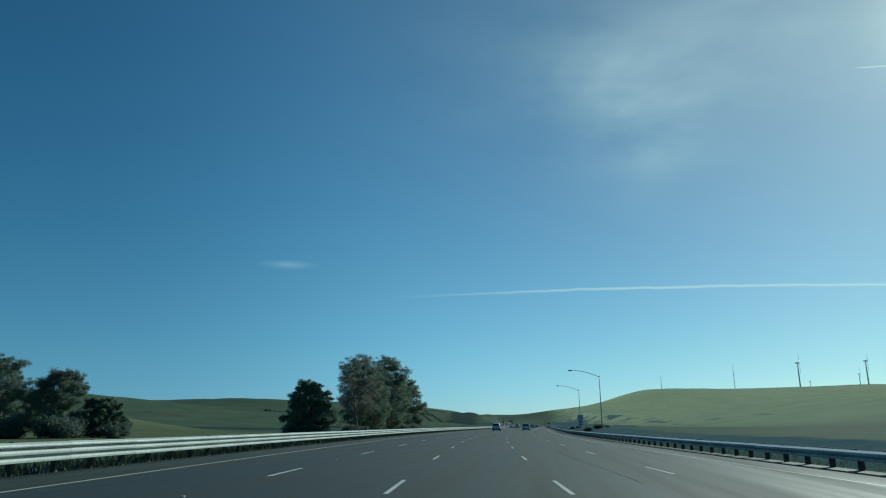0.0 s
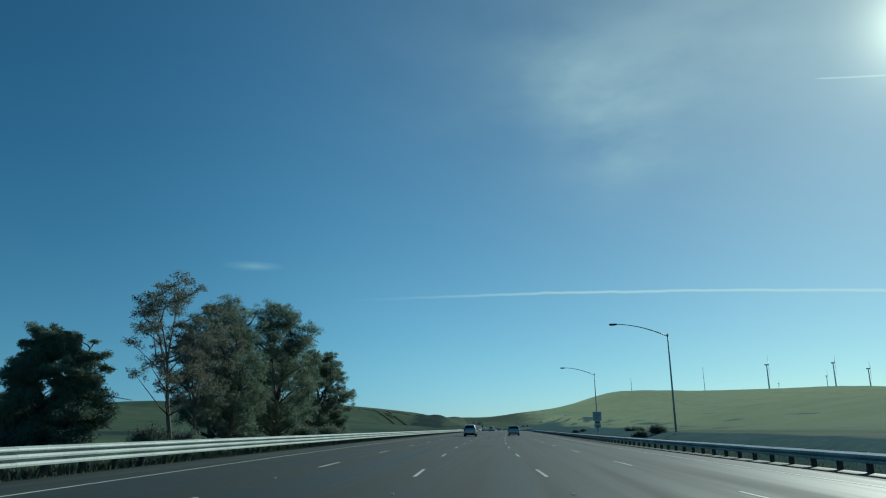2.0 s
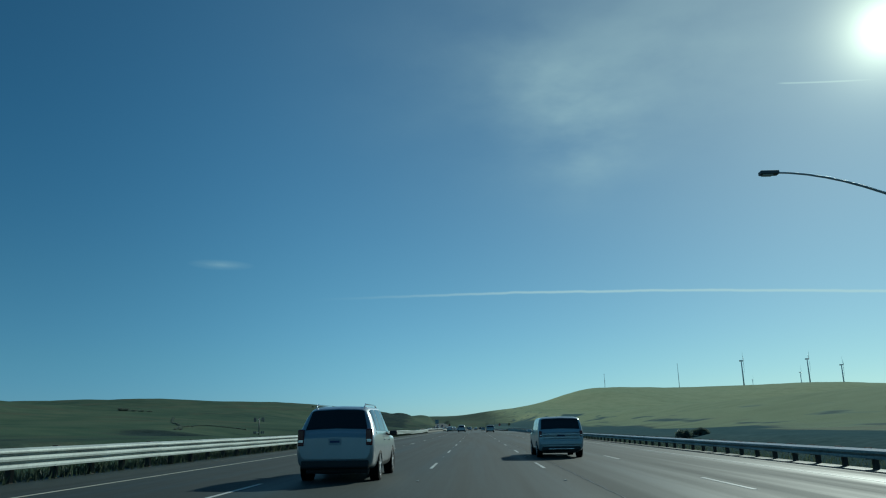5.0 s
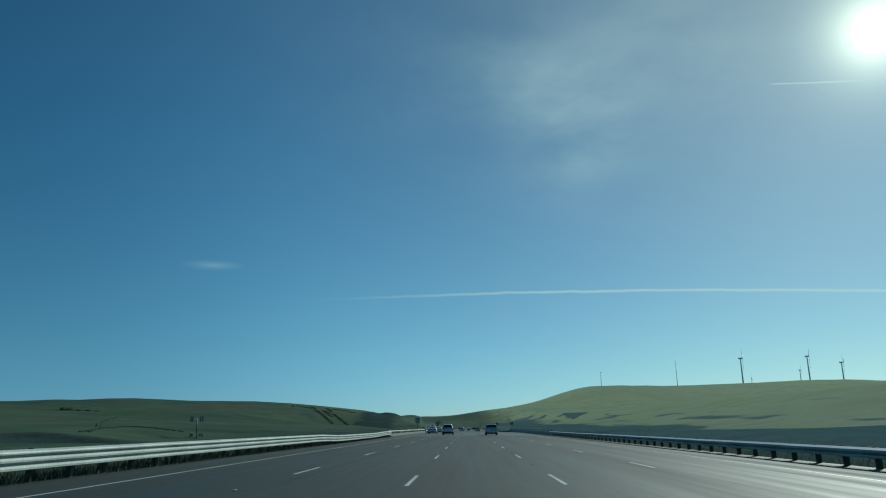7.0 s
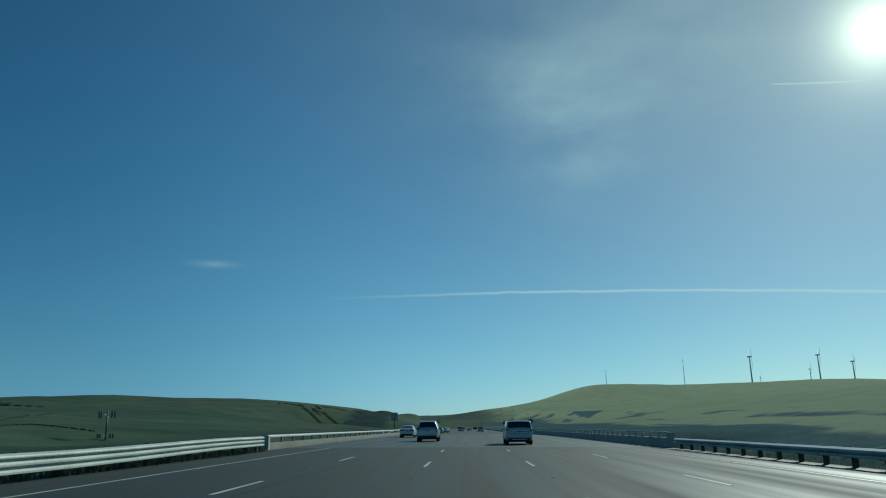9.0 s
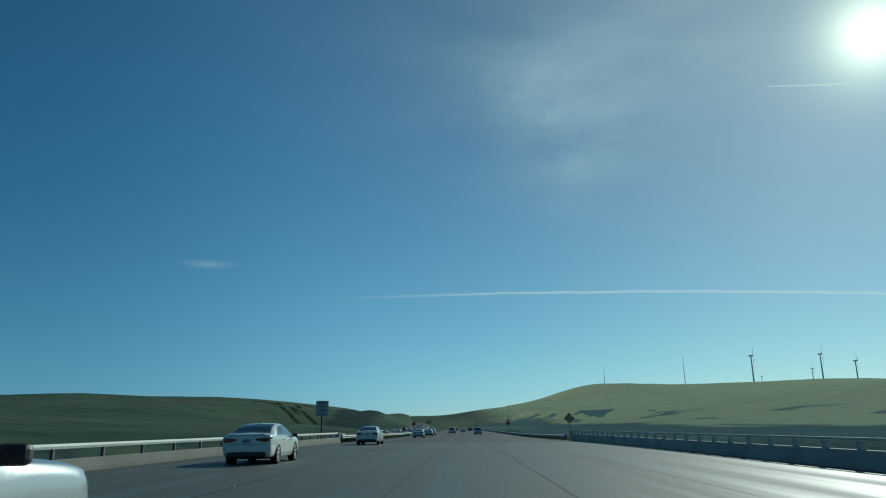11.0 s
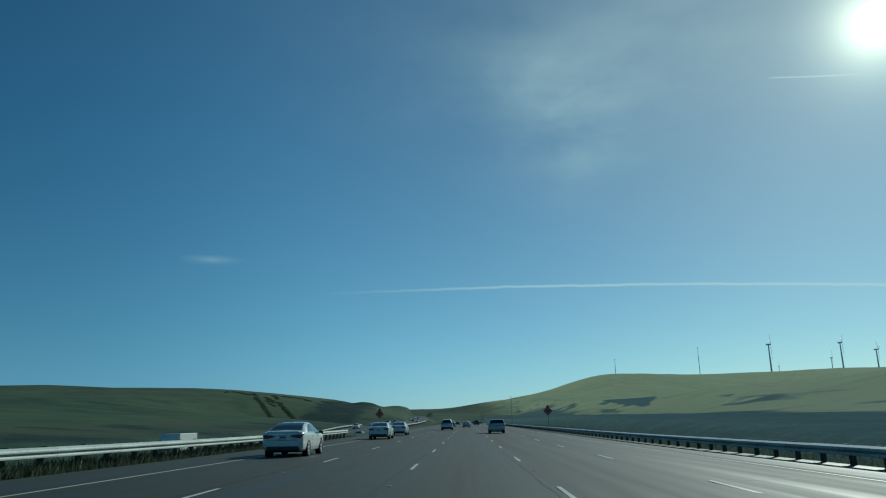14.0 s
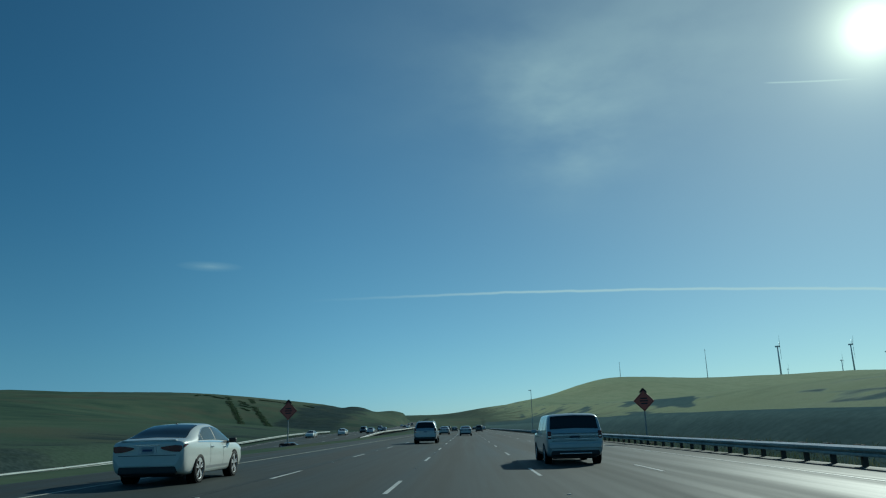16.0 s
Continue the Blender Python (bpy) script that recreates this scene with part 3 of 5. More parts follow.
def end_cap(parent_label, s, l, top, where=on_road):
    """Rounded steel terminal that closes a barrier."""
    cap = tagged(empty("rail_terminal", where(s, l)), parent_label, "rail terminal")
    bm = bmesh.new()
    ring = []
    for i in range(9):
        a = math.pi * i / 8
        ring.append((0.02 - 0.20 * math.sin(a) * 1.0, 0.22 * math.sin(a * 0.5) - 0.02))
    for z0, z1 in ((top - 0.31, top),):
        lo = [bm.verts.new((x, y, z0)) for x, y in ring]
        hi = [bm.verts.new((x, y, z1)) for x, y in ring]
        for i in range(8):
            bm.faces.new((lo[i], lo[i + 1], hi[i + 1], hi[i]))
    bmesh.ops.solidify(bm, geom=bm.faces[:], thickness=0.006)
    part("nose", bm, STEEL, cap)
    share("post", POST, cap, pose(-0.25, 0.0, top - 0.5))
    return cap


guardrail("bright galvanised three-ridged crash barrier on timber posts beside the median", -60, 337.5, -11.45, 1, BEAM3, 0.84,
          sag=lambda s: 0.13 * smooth(s, 285, 296) * (1 - smooth(s, 316, 332)))


def bent_beam(parent, stations, profile, label):
    """One beam pressed out of line: stations of (chainage, offset, height of its middle, tilt in degrees)."""
    inv, bm, rows = parent.matrix_basis.inverted(), bmesh.new(), []
    for s, l, z, tilt in stations:
        m = inv @ on_road(s, l, z) @ pose(0, 0, 0, 0, tilt, 0)
        rows.append([bm.verts.new(m @ Vector((x, 0, h))) for x, h in profile])
    for a, b in zip(rows, rows[1:]):
        for k in range(len(a)):
            j = (k + 1) % len(a)
            bm.faces.new((a[k], b[k], b[j], a[j]))
    bmesh.ops.recalc_face_normals(bm, faces=bm.faces[:])
    return part("beam", bm, STEEL, parent, label)


crumpled = guardrail("galvanised crash barrier on timber posts, crumpled at one end", 435.0, 454.1, -12.25, 1, BEAM2, 0.74)
_r = random.Random(31)
line = []
for i in range(41):
    q = 453.9 + 0.52 * i
    hit = smooth(q, 454, 458) * (1 - smooth(q, 464, 473))
    line.append((q, -12.25 + 0.45 * hit - 0.95 * smooth(q, 463, 474.5) + _r.uniform(-.05, .05) * hit, 0.585 - 0.17 * hit + _r.uniform(-.02, .02) * hit, (16 + _r.uniform(-10, 10)) * hit))
bent_beam(crumpled, line, beam_profile(2, 0.31), "buckled steel beam bulging towards the road")
flap = [(454.6 + 0.55 * i, -12.02 + 0.30 * math.sin(0.155 * i) + _r.uniform(-.04, .04), 0.34 + 0.10 * smooth(i, 14, 22) - 0.05 * math.sin(0.28 * i), -24 + _r.uniform(-9, 9)) for i in range(23)]
bent_beam(crumpled, flap, beam_profile(1, 0.26), "torn lower half of the beam hanging loose")
guardrail("galvanised crash barrier on timber posts ending at the median opening", 471.5, 536, -12.5, 1, BEAM2, 0.76, bend=lambda s: -0.7 * (1 - smooth(s, 470, 492)))
end_cap("rounded galvanised end piece of the crash barrier", 536.4, -12.5, 0.76)
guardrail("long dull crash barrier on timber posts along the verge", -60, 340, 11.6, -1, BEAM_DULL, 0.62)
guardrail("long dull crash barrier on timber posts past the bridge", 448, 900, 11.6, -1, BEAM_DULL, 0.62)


# ---- bridge parapets ----
DARK_STEEL = material("dark_weathered_steel", (0.10, 0.105, 0.10), 0.7, 0.1, vary=0.2)
TAN_CONCRETE = material("tan_weathered_concrete", (0.150, 0.150, 0.128), 0.9, vary=0.22, grain=3, bump=0.2)
OLD_CONCRETE = material("stained_concrete", (0.36, 0.345, 0.295), 0.88, vary=0.2, grain=3, bump=0.2)
def pipe_rail(name, label, s0, s1, l, side, tops, wall_h, spacing, wall_mat, rail_mat, thick=0.14, end_mat=None, post_wide=0.2, post_mat=None):
    """A low concrete wall with steel tube rails on short posts."""
    thing = tagged(empty(name, on_road((s0 + s1) / 2, l)), label, "parapet", "bridge parapets")
    inv = thing.matrix_basis.inverted()
    half = (s1 - s0) / 2
    part("wall", extrude_profile([(-0.2, -0.5), (0.2, -0.5), (0.2, 0.12), (0.15, wall_h - 0.02), (0.13, wall_h), (-0.13, wall_h), (-0.15, wall_h - 0.02), (-0.2, 0.12)], -half, half), wall_mat, thing)
    for top in tops:
        part("rail", extrude_profile([(-0.06, top - thick), (0.06, top - thick), (0.08, top - thick / 2), (0.06, top), (-0.06, top), (-0.08, top - thick / 2)], -half, half), rail_mat, thing)
    n = int((s1 - s0) / spacing)
    high = max(tops)
    post = piece_mesh("rail_post", box(min(0.18, post_wide), post_wide, high - wall_h - 0.1, 0.015), post_mat or DULL)
    for i in range(n + 1):
        share("rail_post", post, thing, pose(0, -half + 0.4 + (2 * half - 0.8) * i / n, (high - 0.1 + wall_h) / 2))
    for e in (-1, 1):
        part("end_post", box(0.42, 0.4, high + 0.46, 0.03, (0, e * (half + 0.20), (high - 0.04) / 2 - 0.25)), end_mat or wall_mat, thing, "square concrete end post")
    return thing


pipe_rail("bridge_parapet", "low concrete bridge parapet topped by a pale steel tube rail", 340.6, 433.6, -12.4, 1, (0.86,), 0.40, 3.05, TAN_CONCRETE, STEEL, 0.15, CONCRETE, 0.11, DARK_STEEL)
pipe_rail("bridge_parapet", "concrete bridge parapet with one steel tube rail on short posts", 343.0, 446.0, 12.1, -1, (0.95,), 0.58, 2.2, OLD_CONCRETE, DULL, 0.08, None, 0.26)


# ---- the oncoming carriageway ----
def on_other(s, l=0.0, dz=0.0, turn=0.0):
    a = -math.degrees(math.atan2(other_x(s + 1) - other_x(s - 1), 2.0))
    k = radians(a)
    rise = math.degrees(math.atan2(other_z(s + 2) - other_z(s - 2), 4.0))
    return pose(other_x(s) + l * math.cos(k), s + l * math.sin(k), other_z(s) + dz, 0, 0, a + turn) @ pose(0, 0, 0, rise if abs(turn) < 90 else -rise)


def other_road():
    bm, rows = bmesh.new(), []
    y = -380.0
    while y <= 1420:
        rows.append([bm.verts.new(on_other(y, l, h).translation) for l, h in ((-9.2, -0.12), (-9.2, 0), (0, 0.0), (9.2, 0), (9.2, -0.12))])
        y += 9
    for a, b in zip(rows, rows[1:]):
        for k in range(4):
            bm.faces.new((a[k], a[k + 1], b[k + 1], b[k]))
    ob = mesh_ob("road", bm, ASPHALT)
    tagged(ob, "oncoming asphalt carriageway climbing the hillside beyond the median", "road", kind="structure")
    for l, mat in ((-7.8, WHITE_PAINT), (7.8, YELLOW_PAINT)):
        bm, rows, y = bmesh.new(), [], -370.0
        while y <= 1400:
            rows.append([bm.verts.new(on_other(y, l + d, 0.015).translation) for d in (-0.08, 0.08)])
            y += 10
        for a, b in zip(rows, rows[1:]):
            bm.faces.new((a[0], a[1], b[1], b[0]))
        mesh_ob("edge_line", bm, mat, ob)
    for lane in (-2.6, 2.6):
        for k in range(-28, 60):
            share("lane_dash", dash_mesh, ob, on_other(400 + k * CYCLE, lane, 0.012))


other_road()
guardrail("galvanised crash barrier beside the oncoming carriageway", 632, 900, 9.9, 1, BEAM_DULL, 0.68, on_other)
guardrail("galvanised crash barrier on the far side of the oncoming carriageway", 572, 744, -9.9, 1, BEAM2, 0.75, on_other)


# ---- trees ----
def leaf_material(name, lo, hi, dry):
    m = bpy.data.materials.new(name)
    m.use_nodes = True
    g = Nodes(m.node_tree)
    isle = g.n("ShaderNodeNewGeometry").outputs["Random Per Island"]
    pos = g.n("ShaderNodeNewGeometry").outputs["Position"]
    k = g.math("ADD", g.math("MULTIPLY", isle, 0.5), g.math("MULTIPLY", g.noise(pos, 0.35, 3.0), 0.5))
    col = g.ramp(k, [(0.25, lo), (0.62, hi), (0.92, dry)])
    p = g.n("ShaderNodeBsdfPrincipled", {"Base Color": col, "Roughness": 0.5, "Specular IOR Level": 0.28})
    t = g.n("ShaderNodeBsdfTranslucent", {"Color": col})
    mixed = g.n("ShaderNodeMixShader", {0: 0.52, 1: p.outputs[0], 2: t.outputs[0]})
    g.n("ShaderNodeOutputMaterial", {0: mixed.outputs[0]})
    return m


LEAF = leaf_material("gum_leaves", (0.110, 0.166, 0.136), (0.172, 0.238, 0.162), (0.33, 0.262, 0.155))
LEAF_DRY = leaf_material("thin_gum_leaves", (0.10, 0.128, 0.105), (0.165, 0.175, 0.132), (0.26, 0.21, 0.15))
LEAF_BUSH = leaf_material("scrub_leaves", (0.045, 0.068, 0.045), (0.082, 0.110, 0.066), (0.12, 0.11, 0.07))
LEAF_VERGE = leaf_material("verge_bush_leaves", (0.095, 0.135, 0.115), (0.15, 0.195, 0.155), (0.21, 0.20, 0.15))
LEAF_ROW = leaf_material("hill_shrub_leaves", (0.034, 0.064, 0.034), (0.052, 0.090, 0.046), (0.064, 0.088, 0.046))
BARK = material("gum_bark", (0.16, 0.13, 0.10), 0.9, vary=0.35, grain=2, bump=0.4, bump_scale=8)


def leaves(clumps, size, rng_seed, droop=0.5):
    """A mesh of small pointed leaves; clumps: (x, y, z, radius, flatness, count)."""
    rng = np.random.default_rng(rng_seed)
    vs, fs, base = [], [], 0
    for cx, cy, cz, r, flat, n in clumps:
        d = rng.normal(size=(n, 3))
        d /= np.linalg.norm(d, axis=1)[:, None] + 1e-9
        rad = r * rng.uniform(0.0, 1.0, n) ** 0.55 * rng.uniform(0.75, 1.30, n)
        c = np.array([cx, cy, cz]) + d * rad[:, None] * np.array([1, 1, flat])
        a = rng.normal(size=(n, 3)) * np.array([1, 1, 0.7]) + np.array([0, 0, -droop])
        a /= np.linalg.norm(a, axis=1)[:, None]
        b = np.cross(a, rng.normal(size=(n, 3)))
        b /= np.linalg.norm(b, axis=1)[:, None] + 1e-9
        s = size * rng.uniform(0.6, 1.35, n)[:, None]
        blade = np.stack([c - a * s + b * s * 0.32, c - a * s - b * s * 0.32, c + a * s], axis=1)
        vs.append(blade.reshape(-1, 3))
        fs.append(base + np.arange(n * 3).reshape(n, 3))
        base += n * 3
    me = bpy.data.meshes.new("crown")
    me.from_pydata(np.concatenate(vs).tolist(), [], np.concatenate(fs).tolist())
    return me


def gum_tree(x, y, h, spread, seed, label, dense=1.0, bare=0.3, mat=None, lean=0.0, leaf=0.098, lobes=1.0):
    """A eucalyptus: forked trunk, rising limbs, and separate clumps of drooping leaves."""
    rng = random.Random(seed)
    z0 = ground_z(x, y)
    tree = tagged(empty("tree", pose(x, y, z0)), label, "tree", "gum trees beside the motorway")
    wood = bmesh.new()
    tips, joints = [], []

    def limb(p, d, length, r, depth):
        pts, rad, q, dd = [p], [r], p.copy(), d.copy()
        n = 4
        for i in range(n):
            dd = (dd + Vector((rng.uniform(-.22, .22), rng.uniform(-.22, .22), rng.uniform(-.02, .16)))).normalized()
            q = q + dd * length / n
            pts.append(q.copy())
            rad.append(r * (1 - 0.55 * (i + 1) / n))
        add_tube(wood, pts, rad, 7 if depth < 2 else 5)
        joints.extend(v.copy() for v in pts[1:])
        if depth >= 2:
            tips.append((q, depth))
            tips.append((pts[2], depth))
            return
        kids = rng.randint(3, 4) if depth == 0 else rng.randint(2, 4)
        for k in range(kids):
            a = 2 * math.pi * (k + rng.random() * 0.8) / kids
            out = Vector((math.cos(a), math.sin(a), 0))
            nd = (dd * rng.uniform(0.5, 0.9) + out * rng.uniform(0.45, 0.95) * (spread / h * 2.4)).normalized()
            start = pts[-1] if k < 2 else pts[-2]
            limb(start.copy(), nd, length * rng.uniform(0.5, 0.8), rad[-1] * 0.8, depth + 1)

    limb(Vector((0, 0, -0.3)), Vector((lean, 0, 1)).normalized(), h * bare, h * (0.022 if dense > 0.6 else 0.016), 0)
    top = max(t.z for t, _ in tips)
    wide = max(math.hypot(t.x, t.y) for t, _ in tips)
    fz, fw = (h * 0.93) / top, spread * 0.86 / wide
    for v in wood.verts:
        k = min(1.0, max(0.0, v.co.z / (h * bare)))
        v.co.x *= 1 + (fw - 1) * k
        v.co.y *= 1 + (fw - 1) * k
        v.co.z *= 1 + (fz - 1) * k if v.co.z > 0 else 1
    for q in joints:
        k = min(1.0, max(0.0, q.z / (h * bare)))
        q.x, q.y, q.z = q.x * (1 + (fw - 1) * k), q.y * (1 + (fw - 1) * k), q.z * (1 + (fz - 1) * k)
    clumps = []
    for t, _ in tips:
        c = Vector((t.x * fw, t.y * fw, t.z * fz))
        r = rng.uniform(0.045, 0.09) * h * (0.8 if dense < 0.6 else 1.0)
        clumps.append((*c, r, rng.uniform(0.42, 0.65), int(1150 * dense * (r / (0.1 * h)) ** 2)))
    # side boughs, each with its own lobe of leaves, from low on the trunk to the top
    n = int((48 if dense > 0.6 else 26) * lobes * max(1.0, spread * h / 55))
    low = 0.10 if dense > 0.6 else 0.30
    for i in range(n):
        k = low + (0.97 - low) * (i + rng.random()) / n
        reach = spread * (0.62 + 0.38 * math.sin(math.pi * min(1.0, (k - low + 0.12) * 1.15))) * (1 - max(0.0, k - 0.74) * 1.5)
        a = i * 2.4 + rng.uniform(-0.5, 0.5)
        d = reach * rng.uniform(0.45, 0.95)
        c = Vector((math.cos(a) * d, math.sin(a) * d, h * k))
        below = [q for q in joints if q.z < c.z - 0.5 * d] or joints
        root = min(below, key=lambda q: (q - c).length).copy()
        out = c - root
        w = Vector((rng.uniform(-.12, .12), rng.uniform(-.12, .12), rng.uniform(-.14, .02))) * out.length
        thick = h * (0.0075 if dense > 0.6 else 0.005)
        add_tube(wood, [root, root + out * 0.3 + w, root + out * 0.65 + w * 0.5, c], [thick, thick * 0.75, thick * 0.5, thick * 0.2], 5)
        r = rng.uniform(0.055, 0.105) * max(h, 2.7 * spread) * (0.75 if dense < 0.6 else 1.0) * (1.15 - 0.4 * k)
        count = 2000 * dense * (r / (0.1 * h)) ** 2
        clumps.append((*c, r * 0.85, rng.uniform(0.5, 0.7), int(count * 0.42)))
        for j in range(7):
            b = 2.4 * j + rng.uniform(-0.5, 0.5)
            o = Vector((math.cos(b), math.sin(b), rng.uniform(-0.55, 0.75))) * r * rng.uniform(0.65, 1.05)
            clumps.append((*(c + o), r * rng.uniform(0.34, 0.60), rng.uniform(0.65, 0.95), int(count * 0.10)))
    part("trunk", wood, BARK, tree, smooth=True)
    me = leaves(clumps, leaf, seed)
    me.materials.append(mat or LEAF)
    crown = new("crown", me)
    crown.parent = tree
    return tree


def shrub(x, y, r, h, seed, label="low dark scrub bush on the verge", n=1800, mat=None):
    rng = random.Random(seed)
    bush = tagged(empty("bush", pose(x, y, ground_z(x, y))), label, "bush", "bushes")
    wood = bmesh.new()
    clumps = []
    for i in range(7):
        a = 2 * math.pi * i / 7 + rng.random()
        d = r * rng.uniform(0.15, 0.75)
        tip = (math.cos(a) * d, math.sin(a) * d, h * rng.uniform(0.45, 0.8))
        add_tube(wood, [(0, 0, -0.15), (tip[0] * .4, tip[1] * .4, tip[2] * .5), tip], [0.05 * h, 0.03 * h, 0.012 * h], 5)
        clumps.append((tip[0], tip[1], tip[2] * 0.6, r * rng.uniform(0.3, 0.5), 0.6 * h / r, n // 7))
        clumps.append((tip[0] * 1.1, tip[1] * 1.1, h * 0.16, r * rng.uniform(0.25, 0.4), 0.5 * h / r, n // 9))
    part("stem", wood, BARK, bush)
    me = leaves(clumps, 0.09 * max(1.0, r / 1.8), seed, 0.0)
    me.materials.append(mat or LEAF_BUSH)
    crown = new("foliage", me)
    crown.parent = bush
    return bush


def dead_branch(tree, pts, thick):
    """A bare grey branch reaching out of a crown."""
    part("dead_branch", tube(pts, [thick * (1 - 0.22 * i) for i in range(len(pts))], 5), BARK, tree, "bare dead branch")


GUM = "tall dark-leaved gum tree with drooping foliage behind the barrier"
round_gum = gum_tree(-30.6, 117, 8.5, 4.2, 11, "rounded dense gum tree standing alone beyond the barrier", 0.9, 0.16, lobes=1.6)
dead_branch(round_gum, [(1.0, 0.2, 3.1), (3.2, 0.0, 3.7), (4.9, -0.2, 3.55), (6.3, -0.3, 3.3)], 0.06)
dead_branch(round_gum, [(1.2, -0.3, 2.6), (3.6, -0.6, 2.1), (5.3, -0.8, 1.3)], 0.05)
gum_tree(-23.4, 121, 13.6, 4.2, 12, "thin gum tree with sparse brownish leaves and bare limbs", 0.50, 0.30, LEAF_DRY, lobes=1.25, leaf=0.10)
gum_tree(-24.5, 128, 11.2, 4.2, 13, "half-bare gum tree with pale limbs showing", 0.56, 0.26, LEAF_DRY, lobes=1.3, leaf=0.10)
gum_tree(-27.5, 139, 14.6, 4.8, 14, GUM, 0.8, 0.2)
gum_tree(-23.1, 145, 15.2, 4.8, 15, GUM, 0.85, 0.2)
gum_tree(-24.0, 134, 12.3, 3.6, 22, GUM, 0.65, 0.25)
gum_tree(-25.5, 154, 11.5, 4.0, 16, GUM, 0.9, 0.2)
gum_tree(-22.9, 163, 11.7, 4.3, 17, "broad gum tree with feathery edges at the end of the row", 0.9, 0.16, lobes=1.7)
gum_tree(-72.5, 113, 11.0, 5.6, 18, "gum tree with open crown and pale trunk in a roadside clump", 0.95, 0.22, lobes=1.3)
gum_tree(-81.0, 110, 13.5, 5.4, 19, "taller gum tree in a roadside clump", 0.9, 0.24, lobes=1.2)
gum_tree(-67.5, 117, 6.5, 4.2, 20, "low spreading gum tree at the edge of a clump", 0.9, 0.15, lobes=1.3)
gum_tree(-91.0, 116, 12.5, 5.0, 21, "gum tree in a roadside clump", 0.7, 0.28)
for i, (x, y, r, h) in enumerate(((-32.6, 115.6, 2.6, 2.4), (-28.9, 116.0, 2.5, 2.3), (-30.8, 114.8, 2.4, 2.0), (-24.6, 120.0, 1.7, 2.4), (-22.6, 122.4, 1.6, 2.0), (-24, 137, 2.2, 2.0), (-21, 150, 2.2, 2.6), (-20.5, 158, 2.3, 2.4), (-20.8, 166, 2.2, 2.8), (-27, 146, 2.2, 2.5),
                                  (-69.5, 109, 4.4, 5.4), (-64.2, 115.5, 3.6, 3.8), (-76.5, 106.5, 4.4, 5.0), (-84.5, 109, 4.2, 4.6), (-25, 166, 2.0, 2.2), (-86, 108, 3.0, 3.0))):
    shrub(x, y, r, h, 50 + i, "dense dark undergrowth at the foot of the gum trees", int(2600 * max(1.0, r / 2.2) ** 1.5), LEAF_VERGE)
for i, (x, y, r, h) in enumerate(((16.6, 149, 1.0, 1.25), (18.6, 150.5, 1.25, 1.6), (22.0, 188, 1.5, 1.3), (23.6, 190, 1.2, 1.0), (17.0, 228, 0.9, 1.2), (18.6, 229, 0.8, 0.8), (-13.6, 343, 0.6, 0.5), (-14.2, 434, 0.9, 0.6), (-263, 697, 3.6, 3.4), (-259.5, 698.5, 3.0, 2.8), (-255, 702, 3.2, 1.4), (-250, 704, 3.0, 1.2), (-245, 706, 2.6, 0.9))):
    shrub(x, y, r, h, 80 + i, mat=LEAF_VERGE)

# ---- weeds under the barriers ----
def weeds(name, label, s0, s1, l0, l1, n, tall, seed):
    rng = np.random.default_rng(seed)
    vs, fs = [], []
    for i in range(n):
        s, l = rng.uniform(s0, s1), rng.uniform(l0, l1)
        x, y = road_xy(s, l)
        z = ground_z(x, y) - 0.02
        h, a, w = tall * rng.uniform(0.35, 1.15), rng.uniform(0, 6.28), rng.uniform(0.008, 0.022)
        bx, by = math.cos(a), math.sin(a)
        lx, ly = rng.normal(0, 0.35 * h, 2)
        k = len(vs)
        vs += [(x - bx * w, y - by * w, z), (x + bx * w, y + by * w, z), (x + lx * 0.5 + bx * w * 0.7, y + ly * 0.5 + by * w * 0.7, z + h * 0.62), (x + lx, y + ly, z + h), (x + lx * 0.5 - bx * w * 0.7, y + ly * 0.5 - by * w * 0.7, z + h * 0.62)]
        fs.append((k, k + 1, k + 2, k + 3, k + 4))
    me = bpy.data.meshes.new(name)
    me.from_pydata(vs, [], fs)
    me.materials.append(LEAF_BUSH)
    return tagged(new(name, me), label, "weeds", kind="stuff")


weeds("weeds", "dark green weeds growing under the crash barrier", -30, 338, -14.5, -11.7, 22000, 0.40, 5)
weeds("weeds", "tufts of grass along the median edge", 435, 545, -16.5, -12.6, 20000, 0.20, 6)
weeds("weeds", "dark weeds crowding the posts of the median barrier", 435, 518, -13.5, -12.6, 16000, 0.52, 9)
weeds("weeds", "dark weeds crowding the posts of the bright barrier", -30, 338, -12.7, -11.50, 30000, 0.5, 10)
weeds("weeds", "dry dark weeds along the verge", -20, 340, 12.6, 15.5, 14000, 0.26, 7)
weeds("weeds", "dry dark weeds along the verge", 440, 640, 12.6, 16.0, 13000, 0.28, 8)


